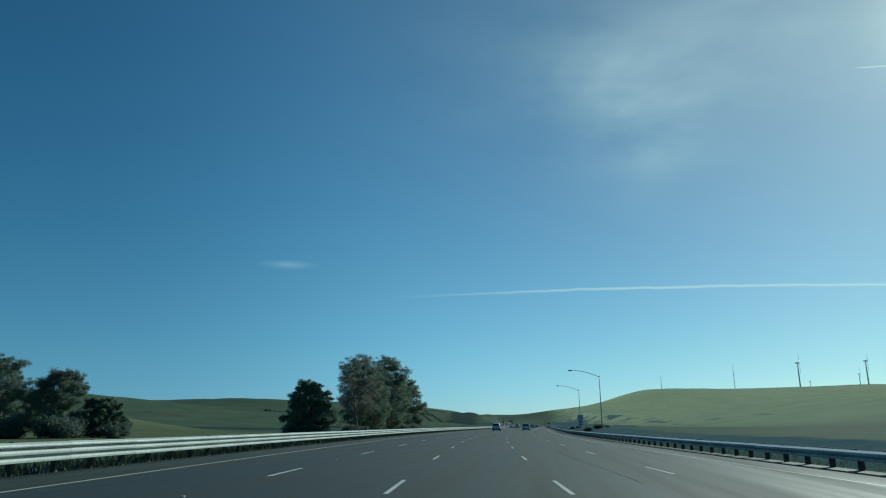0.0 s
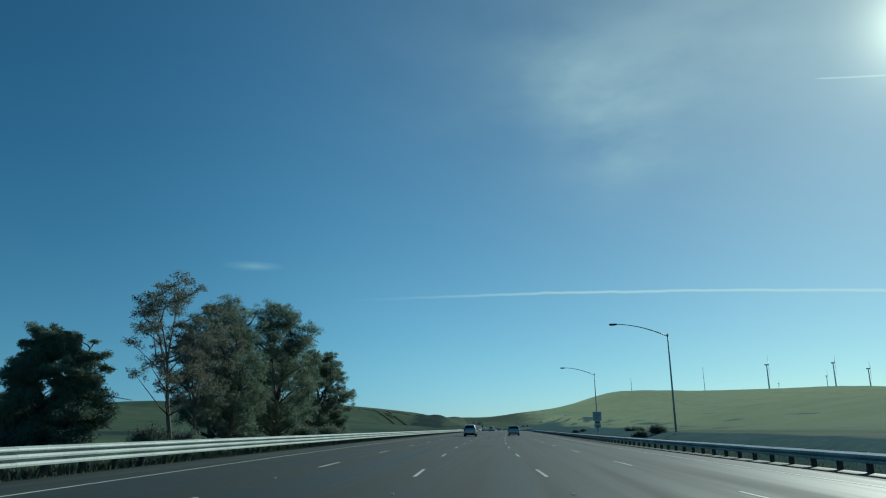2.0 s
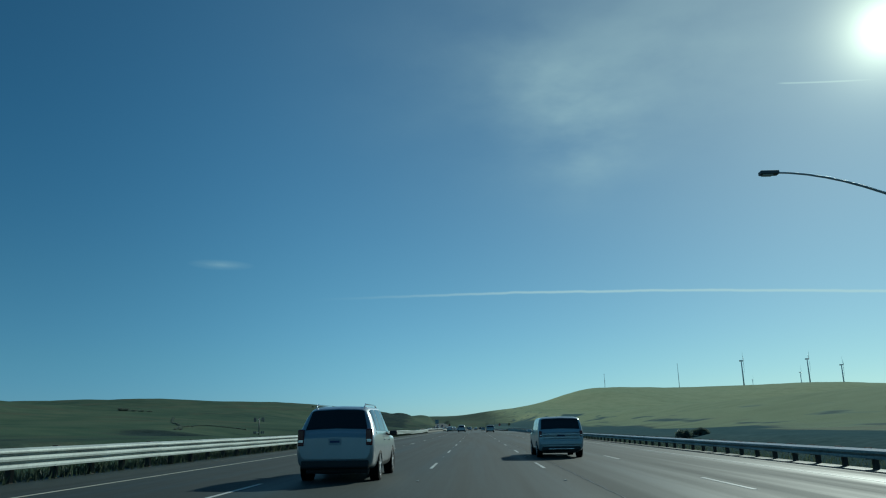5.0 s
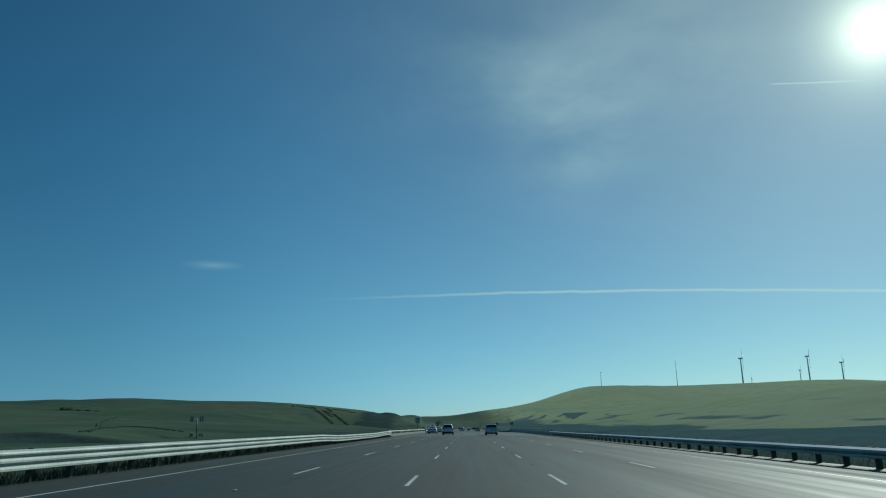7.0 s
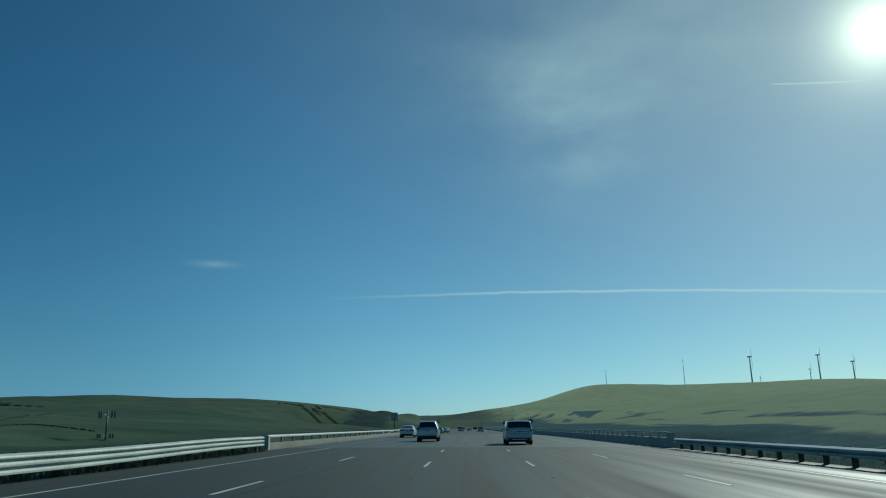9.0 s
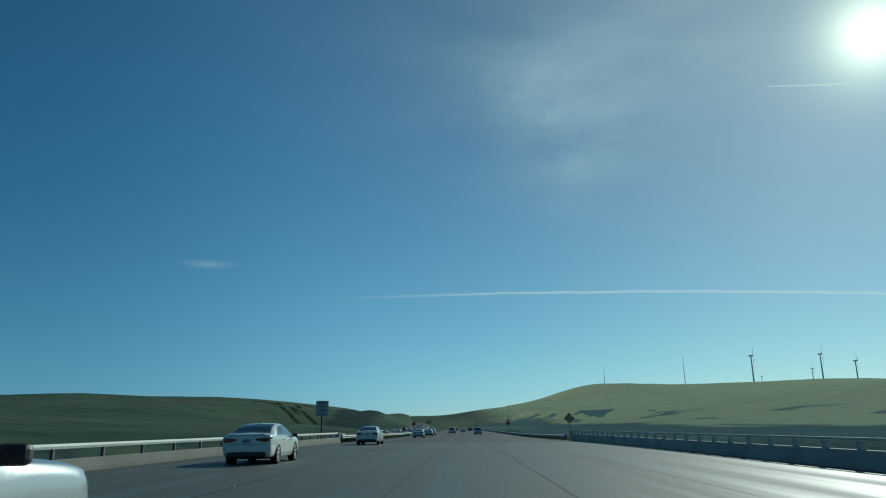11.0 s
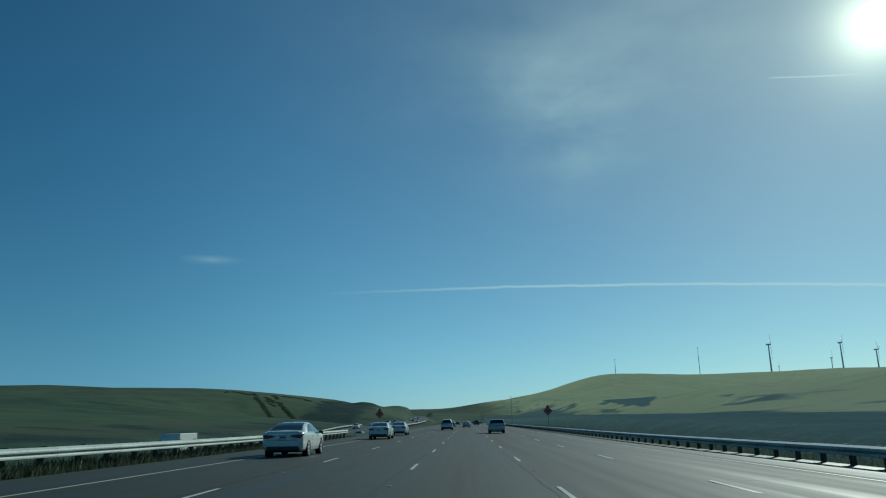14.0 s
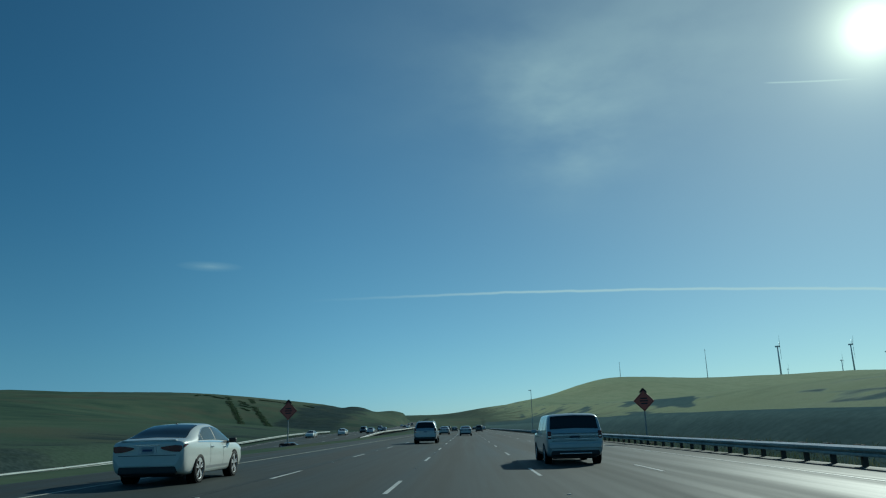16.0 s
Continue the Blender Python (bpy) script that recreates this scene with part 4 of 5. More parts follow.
# ---- rows of dark shrubs planted on the hillside ----
def hedge(pts, widths, label, seed, height=0.45, name="hedge", category="hedge", group="shrub rows on the hill"):
    """A shrub row over the grass, through the points given."""
    rng = random.Random(seed)
    ox, oy = pts[0]
    thing = tagged(empty(name, pose(ox, oy, ground_z(ox, oy))), label, category, group)
    clumps = []
    for (x0, y0), (x1, y1), width in zip(pts, pts[1:], widths):
        n = max(2, int(math.hypot(x1 - x0, y1 - y0) / 0.9))
        for i in range(n):
            x = x0 + (x1 - x0) * (i + rng.random()) / n + rng.uniform(-.25, .25) * width
            y = y0 + (y1 - y0) * (i + rng.random()) / n + rng.uniform(-.25, .25) * width
            clumps.append((x - ox, y - oy, ground_z(x, y) + height * 0.4 - ground_z(ox, oy), width * rng.uniform(0.35, 0.6), 0.55 * height / width, 120))
    me = leaves(clumps, 0.36, seed, 0.0)
    me.materials.append(LEAF_ROW if name == "hedge" else LEAF_VERGE)
    crown = new("foliage", me)
    crown.parent = thing
    return thing


ROW = "dark row of low shrubs planted across the green hillside"
LONG = "long dark diagonal row of shrubs down the hillside"
for pts, wide in (([(-170, 1042), (-157, 1012), (-143, 979), (-129, 945)], 3.6), ([(-148, 1030), (-137, 1004), (-123, 972), (-108, 936)], 3.6), ([(-184, 1080), (-174, 1056)], 3.0), ([(-165, 1079), (-154, 1050)], 3.0)):
    hedge(pts, (wide,) * (len(pts) - 1), LONG, 300 + int(-pts[0][0]))
for pts in ([(-204, 1078), (-201, 1062)], [(-200, 1076), (-190, 1072)], [(-187, 1062), (-178, 1056)], [(-158, 1080), (-140, 1084)], [(-138, 1078), (-131, 1072)], [(-126, 1088), (-116, 1080)],
            [(-166, 1052), (-158, 1044)], [(-160, 1040), (-152, 1034)], [(-158, 1030), (-149, 1024)], [(-152, 1016), (-145, 1008)]):
    hedge(pts, (2.0,), ROW, 400 + int(-pts[0][0] * 3 + pts[1][1]))
DITCH = "ragged line of dark weeds along a ditch in the field"
for pts, wide, tall in (([(-120, 460), (-132.5, 490), (-153.5, 531), (-173.5, 579)], 0.7, 0.26), ([(-180, 596), (-199, 640)], 0.5, 0.14), ([(-127, 489), (-129.6, 500), (-127, 507.5), (-119, 505.5), (-106.4, 502.5)], 0.5, 0.17),
                        ([(-120.3, 454.7), (-126, 472.5), (-128.3, 483), (-129.3, 491)], 0.7, 0.24)):
    hedge(pts, (wide,) * (len(pts) - 1), DITCH, 500 + int(pts[0][1]), tall, "weed_line", "weeds", "weed lines in the field")

# ---- lamps ----
LAMP_STEEL = material("lamp_post_steel", (0.40, 0.42, 0.42), 0.55, 0.4, vary=0.1)
LAMP_HEAD = material("lamp_head_grey", (0.10, 0.105, 0.11), 0.5, 0.2, vary=0.1)
LENS = material("lamp_lens", (0.5, 0.5, 0.46), 0.25, vary=0.05)
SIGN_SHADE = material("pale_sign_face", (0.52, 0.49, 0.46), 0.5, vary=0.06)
SIGN_FADED = material("faded_sign_ink", (0.30, 0.29, 0.28), 0.6, vary=0.1)
SIGN_BACK = material("sign_grey", (0.18, 0.18, 0.17), 0.6, 0.3, vary=0.1)


def street_lamp(x, y, elbow, label):
    z0 = ground_z(x, y)
    h = elbow - z0
    lamp = tagged(empty("street_lamp", pose(x, y, z0, 0, 0, 2)), label, "street lamp", "motorway lamps")
    part("base", box(0.40, 0.40, 0.3, 0.03, (0, 0, -0.06)), CONCRETE, lamp)
    part("pole", tube([(0, 0, 0.2), (0, 0, h * 0.5), (0, 0, h)], [0.105, 0.085, 0.065], 12), LAMP_STEEL, lamp, smooth=True)
    part("cap", tube([(0, 0, h - 0.02), (0, 0, h + 0.22)], [0.10, 0.07], 10), LAMP_STEEL, lamp)
    pts = [(-5.1 * k, 0, h - 0.02 + 1.3 * (1 - (1 - k) ** 1.8)) for k in (0, 0.15, 0.3, 0.45, 0.6, 0.75, 0.9, 1.0)]
    part("arm", tube(pts, [0.06, 0.058, 0.055, 0.05, 0.047, 0.043, 0.04, 0.038], 8), LAMP_STEEL, lamp, smooth=True)
    bm = bmesh.new()
    add_box(bm, -5.42, 0, h + 1.27, 0.78, 0.34, 0.17, 0.05)
    head = part("lamp_head", bm, LAMP_HEAD, lamp, "flat grey lamp head")
    part("lens", box(0.42, 0.26, 0.03, 0.01, (-5.50, 0, h + 1.17)), LENS, head)
    return lamp


street_lamp(18.75, 141.5, 10.2, "tall slender street lamp with a long curved arm on the bank")
lamp_b = street_lamp(17.6, 195.0, 10.1, "tall slender street lamp carrying a square sign and a route shield")
zb = ground_z(17.6, 195)
panel = part("sign_panel", box(1.48, 0.03, 1.55, 0.012, (0, -0.17, 3.06 - zb)), SIGN_SHADE, lamp_b, "square pale sign panel with unreadable lines")
for zc, wide in ((3.48, 1.0), (3.2, 1.15), (2.92, 0.8), (2.62, 1.05)):
    part("lettering_bar", box(wide, 0.006, 0.13, 0.0, (0, -0.19, zc - zb)), SIGN_FADED, panel)
part("small_panel", box(0.92, 0.03, 0.40, 0.012, (0, -0.17, 2.06 - zb)), SIGN_BACK, lamp_b, "narrow dark plate under the panel")
shield = bmesh.new()
rim = [(0.5, 0.42), (0.56, 0.2), (0.58, 0.0), (0.5, -0.22), (0.3, -0.38), (0.0, -0.45)]
rim = rim + [(-x, z) for x, z in rim[-2::-1]] + [(-0.28, 0.38), (0, 0.43), (0.28, 0.38)]
front = [shield.verts.new((x, -0.19, z + 1.43 - zb)) for x, z in rim]
back = [shield.verts.new((x, -0.16, z + 1.43 - zb)) for x, z in rim]
shield.faces.new(front)
shield.faces.new(back[::-1])
for i in range(len(rim)):
    j = (i + 1) % len(rim)
    shield.faces.new((front[j], front[i], back[i], back[j]))
bmesh.ops.recalc_face_normals(shield, faces=shield.faces[:])
route = part("route_shield", shield, SIGN_SHADE, lamp_b, "rounded route shield")
part("number_bar", box(0.6, 0.006, 0.3, 0.0, (0, -0.195, 1.36 - zb)), SIGN_BACK, route)
pole = tagged(empty("pole", pose(12.6, 668, ground_z(12.6, 668))), "slender grey pole standing on the verge", "pole")
part("shaft", tube([(0, 0, -0.2), (0, 0, 8.4)], [0.06, 0.045], 8), LAMP_STEEL, pole)
part("bracket", box(0.5, 0.1, 0.12, 0.01, (-0.2, 0, 8.25)), LAMP_STEEL, pole)

# ---- signs ----
SIGN_WHITE = material("white_sign_face", (0.42, 0.43, 0.42), 0.5, vary=0.04)
SIGN_BLACK = material("black_sign_ink", (0.012, 0.012, 0.013), 0.5, vary=0.1)
SIGN_AMBER = material("amber_sign_face", (0.34, 0.25, 0.11), 0.5, vary=0.06)
SIGN_ORANGE = material("orange_sign_face", (0.56, 0.125, 0.085), 0.55, vary=0.06)
FLAG = material("dark_flag_cloth", (0.05, 0.035, 0.03), 0.9, vary=0.2)


def words(text, size, mat, parent, m):
    """Raised letters in the built-in font, centred, read from -y."""
    cu = bpy.data.curves.new("letters", "FONT")
    cu.body, cu.size, cu.align_x, cu.align_y, cu.extrude = text, size, "CENTER", "CENTER", 0.002
    cu.offset = size * 0.018
    tmp = new("letters", cu)
    me = bpy.data.meshes.new_from_object(tmp.evaluated_get(bpy.context.evaluated_depsgraph_get()))
    bpy.data.objects.remove(tmp)
    me.materials.clear()
    me.materials.append(mat)
    return share("letters", me, parent, m @ pose(0, 0, 0, 90))


def keep_right_sign(x, y, low, high, wide):
    z0 = ground_z(x, y)
    sign = tagged(empty("road_sign", pose(x, y, z0, 0, 1.0, 3)), "white traffic sign with black lettering on a timber post", "road sign", "road signs")
    hgt, mid = high - low, (high + low) / 2 - z0
    part("post", box(0.15, 0.15, mid + 0.5, 0.01, (0, 0.10, mid / 2 - 0.25)), WOOD, sign)
    face = part("panel", box(wide, 0.02, hgt, 0.008), SIGN_WHITE, sign)
    face.matrix_basis = pose(0, 0, mid)
    bm = bmesh.new()
    for cx, cz, sx, sz in ((0, hgt / 2 - 0.045, wide - 0.05, 0.03), (0, -hgt / 2 + 0.045, wide - 0.05, 0.03), (-wide / 2 + 0.04, 0, 0.03, hgt - 0.06), (wide / 2 - 0.04, 0, 0.03, hgt - 0.06)):
        add_box(bm, cx, -0.013, cz, sx, 0.006, sz)
    part("border", bm, SIGN_BLACK, face)
    for i, t in enumerate(("SLOWER", "TRAFFIC", "KEEP", "RIGHT")):
        w = words(t, 0.275, SIGN_BLACK, face, pose(0, -0.014, hgt * (0.355 - 0.237 * i)))
        w.scale = (0.86 if i < 2 else 1.0, 1.0, 1.0)
    return sign


keep_right_sign(-14.6, 436.6, 2.70, 4.20, 1.27)


def diamond_sign(x, y, centre, side, mat, label, flags=False, stand=False):
    z0 = ground_z(x, y)
    sign = tagged(empty("road_sign", pose(x, y, z0, 0, 0, -2)), label, "road sign", "road signs")
    c = centre - z0
    part("post", tube([(0, 0.06, -0.15), (0, 0.06, c + 0.4)], [0.05, 0.045], 8), POST_STEEL, sign)
    face = part("panel", box(side, 0.02, side, 0.01), mat, sign)
    face.matrix_basis = pose(0, 0, c, 0, 45, 0)
    bm = bmesh.new()
    for cx, cz, sx, sz in ((0, side / 2 - 0.06, side - 0.1, 0.025), (0, -side / 2 + 0.06, side - 0.1, 0.025), (-side / 2 + 0.06, 0, 0.025, side - 0.1), (side / 2 - 0.06, 0, 0.025, side - 0.1)):
        add_box(bm, cx, -0.013, cz, sx, 0.006, sz)
    part("border", bm, SIGN_BLACK, face)
    if flags:
        for k in (-1, 0, 1):
            bm = add_box(bmesh.new(), 0, -0.014, k * side * 0.17, side * (0.55 - 0.1 * abs(k)), 0.006, side * 0.08, m=pose(0, 0, 0, 0, -45, 0))
            part("lettering_bar", bm, SIGN_BLACK, face)
        for k in (-1, 1):
            bm = tube([(k * 0.02, 0.03, c + side * 0.60), (k * 0.10, 0.03, c + side * 0.62 + 0.26)], [0.012, 0.01], 6)
            for i in range(5):
                add_box(bm, k * (0.03 + 0.05 * i), 0.03 + 0.02 * math.sin(i * 1.7), c + side * 0.62 + 0.15 - 0.045 * i, 0.06, 0.02, 0.22 - 0.015 * i)
            part("flag", bm, FLAG, sign, "dark cloth flag")
    if stand:
        for a in (30, 150, 210, 330):
            q = radians(a)
            part("foot", tube([(0, 0.06, 0.18), (0.75 * math.cos(q), 0.06 + 0.75 * math.sin(q), 0.03)], [0.04, 0.035], 6), FLAG, sign)
        for a, y in ((-0.42, 0.02), (0.40, 0.10), (0.02, -0.22)):
            bag = bmesh.new()
            bmesh.ops.create_uvsphere(bag, u_segments=10, v_segments=6, radius=1.0)
            for v in bag.verts:
                v.co = Vector((a + 0.30 * v.co.x, y + 0.19 * v.co.y, 0.10 + max(-0.10, 0.11 * v.co.z)))
            part("sandbag", bag, FLAG, sign, "dark sandbag weighting the stand", smooth=True)
    return sign


diamond_sign(12.6, 451, 2.15, 0.93, SIGN_AMBER, "amber diamond warning sign in shade on the verge")
diamond_sign(-15.3, 588, 2.55, 1.1, SIGN_ORANGE, "orange diamond roadworks sign with flags on a portable stand", True, True)
diamond_sign(13.2, 581, 2.35, 1.1, SIGN_ORANGE, "orange diamond roadworks sign with flags by the verge", True, True)


# ---- mobile phone mast in the field ----
def antenna_mast(x, y, top):
    z0 = ground_z(x, y)
    h = top - z0 + 0.7
    mast = tagged(empty("antenna_mast", pose(x, y, z0)), "grey antenna mast with panel aerials in the field", "antenna mast")
    part("pole", tube([(0, 0, -0.3), (0, 0, h)], [0.24, 0.17], 10), LAMP_HEAD, mast, smooth=True)
    for zc, reach in ((h - 0.9, 2.15), (h - 6.4, 2.1)):
        part("crossbar", tube([(-reach, 0, zc), (reach, 0, zc)], [0.07, 0.07], 6), LAMP_STEEL, mast)
        part("crossbar", tube([(0, -reach * 0.8, zc), (0, reach * 0.8, zc)], [0.07, 0.07], 6), LAMP_STEEL, mast)
        for px in (-1.0, -0.72, 0.62, 0.98):
            part("aerial_panel", box(0.50, 0.18, 1.9 if zc > h - 2 else 1.1, 0.04, (px * reach, -0.15, zc)), LAMP_HEAD, mast)
        part("aerial_panel", box(0.32, 0.16, 1.8 if zc > h - 2 else 1.1, 0.04, (0.05, -0.3, zc + 0.1)), LAMP_HEAD, mast)
    return mast


antenna_mast(-96.4, 488.5, 6.4)

# ---- wind turbines and masts on the ridge ----
TURBINE = material("turbine_grey", (0.62, 0.64, 0.65), 0.5, vary=0.06)


def wind_turbine(x, y, hub, radius, turn, label):
    z0 = ground_z(x, y)
    h = hub - z0
    t = tagged(empty("wind_turbine", pose(x, y, z0, 0, 0, 68)), label, "wind turbine", "wind turbines on the ridge")
    k = radius / 40
    part("tower", tube([(0, 0, -2), (0, 0, h * 0.6), (0, 0, h - 1.5 * k)], [2.3 * k, 1.85 * k, 1.4 * k], 14), TURBINE, t, smooth=True)
    part("nacelle", box(4.2 * k, 10 * k, 4.2 * k, 0.8 * k, (0, 1.0 * k, h)), TURBINE, t)
    part("hub", tube([(0, -4 * k, h), (0, -5.5 * k, h), (0, -7 * k, h)], [2.0 * k, 1.9 * k, 0.5 * k], 12), TURBINE, t, smooth=True)
    for i in range(3):
        a = radians(turn + 120 * i)
        bm = bmesh.new()
        add_tube(bm, [(0, 0, 1.0 * k), (0, 0, 5 * k), (0, 0, 11 * k), (0, 0, radius * 0.65), (0, 0, radius)], [0.8 * k, 1.0 * k, 1.35 * k, 0.95 * k, 0.3 * k], 8)
        for v in bm.verts:
            v.co.y *= 0.35
        ob = part("blade", bm, TURBINE, t, smooth=True)
        ob.matrix_basis = Matrix.Translation((0, -5.6 * k, h)) @ Matrix.Rotation(a, 4, "Y")
    return t


WT = "pale grey three-bladed wind turbine on the grassy ridge"
wind_turbine(857, 2513, 192, 42, -50, WT)
wind_turbine(1122, 2640, 204, 42, -56, WT)
wind_turbine(1287, 2750, 190, 42, 40, WT)
wind_turbine(1120, 2700, 164, 26, 15, "smaller wind turbine behind the ridge line")
wind_turbine(937, 2650, 139, 17, 5, "small wind turbine low behind the ridge line")
for x, y, top, r in ((388, 2345, 149, 0.8), (624, 2407, 181, 0.95)):
    z0 = ground_z(x, y)
    mast = tagged(empty("measuring_mast", pose(x, y, z0)), "slender grey measuring mast on the ridge", "mast", "measuring masts")
    part("shaft", tube([(0, 0, -1), (0, 0, (top - z0) * 0.5), (0, 0, top - z0)], [r, r * 0.75, r * 0.35], 8), LAMP_STEEL, mast)
    for f in (0.55, 0.95):
        part("boom", tube([(-2.2, 0, (top - z0) * f), (2.2, 0, (top - z0) * f)], [0.25, 0.25], 5), LAMP_STEEL, mast)


# ---- vehicles ----
def eased(xs, ys, x):
    """Smooth curve through the stations, with no overshoot."""
    n = len(xs)
    if x <= xs[0]:
        return ys[0]
    if x >= xs[-1]:
        return ys[-1]
    d = [(ys[i + 1] - ys[i]) / (xs[i + 1] - xs[i]) for i in range(n - 1)]
    m = [d[0]] + [0.0 if d[i - 1] * d[i] <= 0 else 2 * d[i - 1] * d[i] / (d[i - 1] + d[i]) for i in range(1, n - 1)] + [d[-1]]
    i = max(k for k in range(n - 1) if xs[k] <= x)
    h = xs[i + 1] - xs[i]
    t = (x - xs[i]) / h
    return ((1 + 2 * t) * (1 - t) ** 2 * ys[i] + t * (1 - t) ** 2 * h * m[i] + t * t * (3 - 2 * t) * ys[i + 1] + t * t * (t - 1) * h * m[i + 1])


class Shell:
    """The skin of a car: stations along its length, a rounded section at each."""

    def __init__(self, rows):
        self.y = [r[0] for r in rows]
        self.c = [[r[k] for r in rows] for k in range(1, 7)]

    def at(self, y, v):
        zl, zb, zt, wl, wb, wt = (eased(self.y, c, y) for c in self.c)
        px = [0, wl * 0.84, wl * 0.97, max(wl, wb) + 0.012, wb, wt, wt * 0.80, 0]
        pz = [zl, zl, zl + 0.10, (zl + zb) * 0.52, zb, zt - 0.055 * min(1, (zt - zb) / 0.3), zt, zt + 0.025]
        vs = list(range(8))
        return eased(vs, px, v), eased(vs, pz, v)

    def patch(self, ys, vs, lift=0.0, mirror=False, both=False):
        """A grid of the skin between the given places, lifted off along its normal."""
        bm = bmesh.new()
        rows = []
        for y in ys:
            row_vs = vs(y) if callable(vs) else vs
            cols = [(v, -1 if mirror else 1) for v in row_vs]
            if both:
                cols += [(v, -1) for v in row_vs[::-1][1:]]
            row = []
            for v, s in cols:
                x, z = self.at(y, v)
                if lift:
                    e = 0.01
                    x1, z1 = self.at(y, min(7, v + e))
                    x0, z0 = self.at(y, max(0, v - e))
                    xa, za = self.at(y + e, v)
                    xb, zb = self.at(y - e, v)
                    nrm = Vector((x1 - x0, 0, z1 - z0)).cross(Vector((xa - xb, 2 * e, za - zb)))
                    nrm = nrm.normalized() * -1 if nrm.length > 1e-9 else Vector((0, 0, 1))
                    if nrm.x < -0.02 or (abs(nrm.x) <= 0.02 and nrm.z < 0):
                        nrm = -nrm
                    row.append(bm.verts.new(((x + nrm.x * lift) * s, y + nrm.y * lift, z + nrm.z * lift)))
                else:
                    row.append(bm.verts.new((x * s, y, z)))
            rows.append(row)
        for a, b in zip(rows, rows[1:]):
            for k in range(len(a) - 1):
                bm.faces.new((a[k], a[k + 1], b[k + 1], b[k]))
        bmesh.ops.remove_doubles(bm, verts=bm.verts[:], dist=0.0005)
        bmesh.ops.recalc_face_normals(bm, faces=bm.faces[:])
        return bm


def span(a, b, n):
    return [a + (b - a) * i / n for i in range(n + 1)]


def paint(name, col, metal=0.3):
    m = material(name, col, 0.32, metal, vary=0.03, grain=0.5)
    p = [n for n in m.node_tree.nodes if n.type == "BSDF_PRINCIPLED"][0]
    p.inputs["Coat Weight"].default_value = 0.7
    p.inputs["Coat Roughness"].default_value = 0.08
    return m


# lighter than the other glass: daylight through the cabin put into the base colour
SIDE_GLASS = material("side_window_glass", (0.075, 0.095, 0.09), 0.05, vary=0.05)
GLASS = material("tinted_car_glass", (0.012, 0.016, 0.018), 0.06, vary=0.02)
TYRE = material("tyre_rubber", (0.02, 0.02, 0.021), 0.8, vary=0.2)
RIM = material("alloy_rim", (0.68, 0.69, 0.70), 0.35, 0.3, vary=0.06)
TRIM = material("black_plastic_trim", (0.018, 0.019, 0.02), 0.55, vary=0.1)
CHROME = material("chrome_trim", (0.75, 0.76, 0.77), 0.15, 1.0, vary=0.02)
WELL = material("wheel_well", (0.006, 0.006, 0.006), 0.95, vary=0.1, spec=0.1)
TAIL = material("dark_red_tail_lamp", (0.10, 0.012, 0.016), 0.15, vary=0.08)
HEAD = material("clear_headlamp", (0.75, 0.77, 0.78), 0.1, 0.2, vary=0.03)
PLATE = material("number_plate", (0.36, 0.38, 0.40), 0.5, vary=0.04)
BAR = material("plate_bars", (0.06, 0.07, 0.16), 0.6, vary=0.1)


def wheel_meshes(r, w):
    """Tyre and rim, axle along x, the outer face towards +x."""
    prof = [(-w / 2, r * 0.73), (-w / 2, r * 0.93), (-w * 0.38, r * 0.99), (0, r), (w * 0.38, r * 0.99), (w / 2, r * 0.93), (w / 2, r * 0.75), (w * 0.36, r * 0.73)]
    bm, rings = bmesh.new(), []
    for i in range(28):
        a = 2 * math.pi * i / 28
        rings.append([bm.verts.new((x, math.cos(a) * q, math.sin(a) * q)) for x, q in prof])
    for i in range(28):
        a, b = rings[i], rings[(i + 1) % 28]
        for k in range(len(prof) - 1):
            bm.faces.new((a[k], a[k + 1], b[k + 1], b[k]))
    tyre = piece_mesh("wheel", bm, TYRE)
    bm = bmesh.new()
    add_tube(bm, [(w * 0.05, 0, 0), (w * 0.06, 0, 0)], [r * 0.73, r * 0.73], 28)
    for i in range(10):
        a = 2 * math.pi * (i // 2) / 5 + (0.16 if i % 2 else -0.16)
        add_box(bm, w * 0.36, 0, r * 0.36, 0.035, r * 0.10, r * 0.66, m=Matrix.Rotation(a, 4, "X"))
    add_tube(bm, [(w * 0.2, 0, 0), (w * 0.43, 0, 0)], [r * 0.16, r * 0.12], 12)
    outer, inner = [], []
    for i in range(28):
        a = 2 * math.pi * i / 28
        outer.append(bm.verts.new((w * 0.44, math.cos(a) * r * 0.745, math.sin(a) * r * 0.745)))
        inner.append(bm.verts.new((w * 0.40, math.cos(a) * r * 0.68, math.sin(a) * r * 0.68)))
    for i in range(28):
        j = (i + 1) % 28
        bm.faces.new((outer[i], outer[j], inner[j], inner[i]))
    rim = piece_mesh("rim", bm, RIM)
    rim.materials.append(TRIM)
    for p in rim.polygons:
        if abs(p.normal.x) > 0.99 and p.center.x < w * 0.1:
            p.material_index = 1
    return tyre, rim


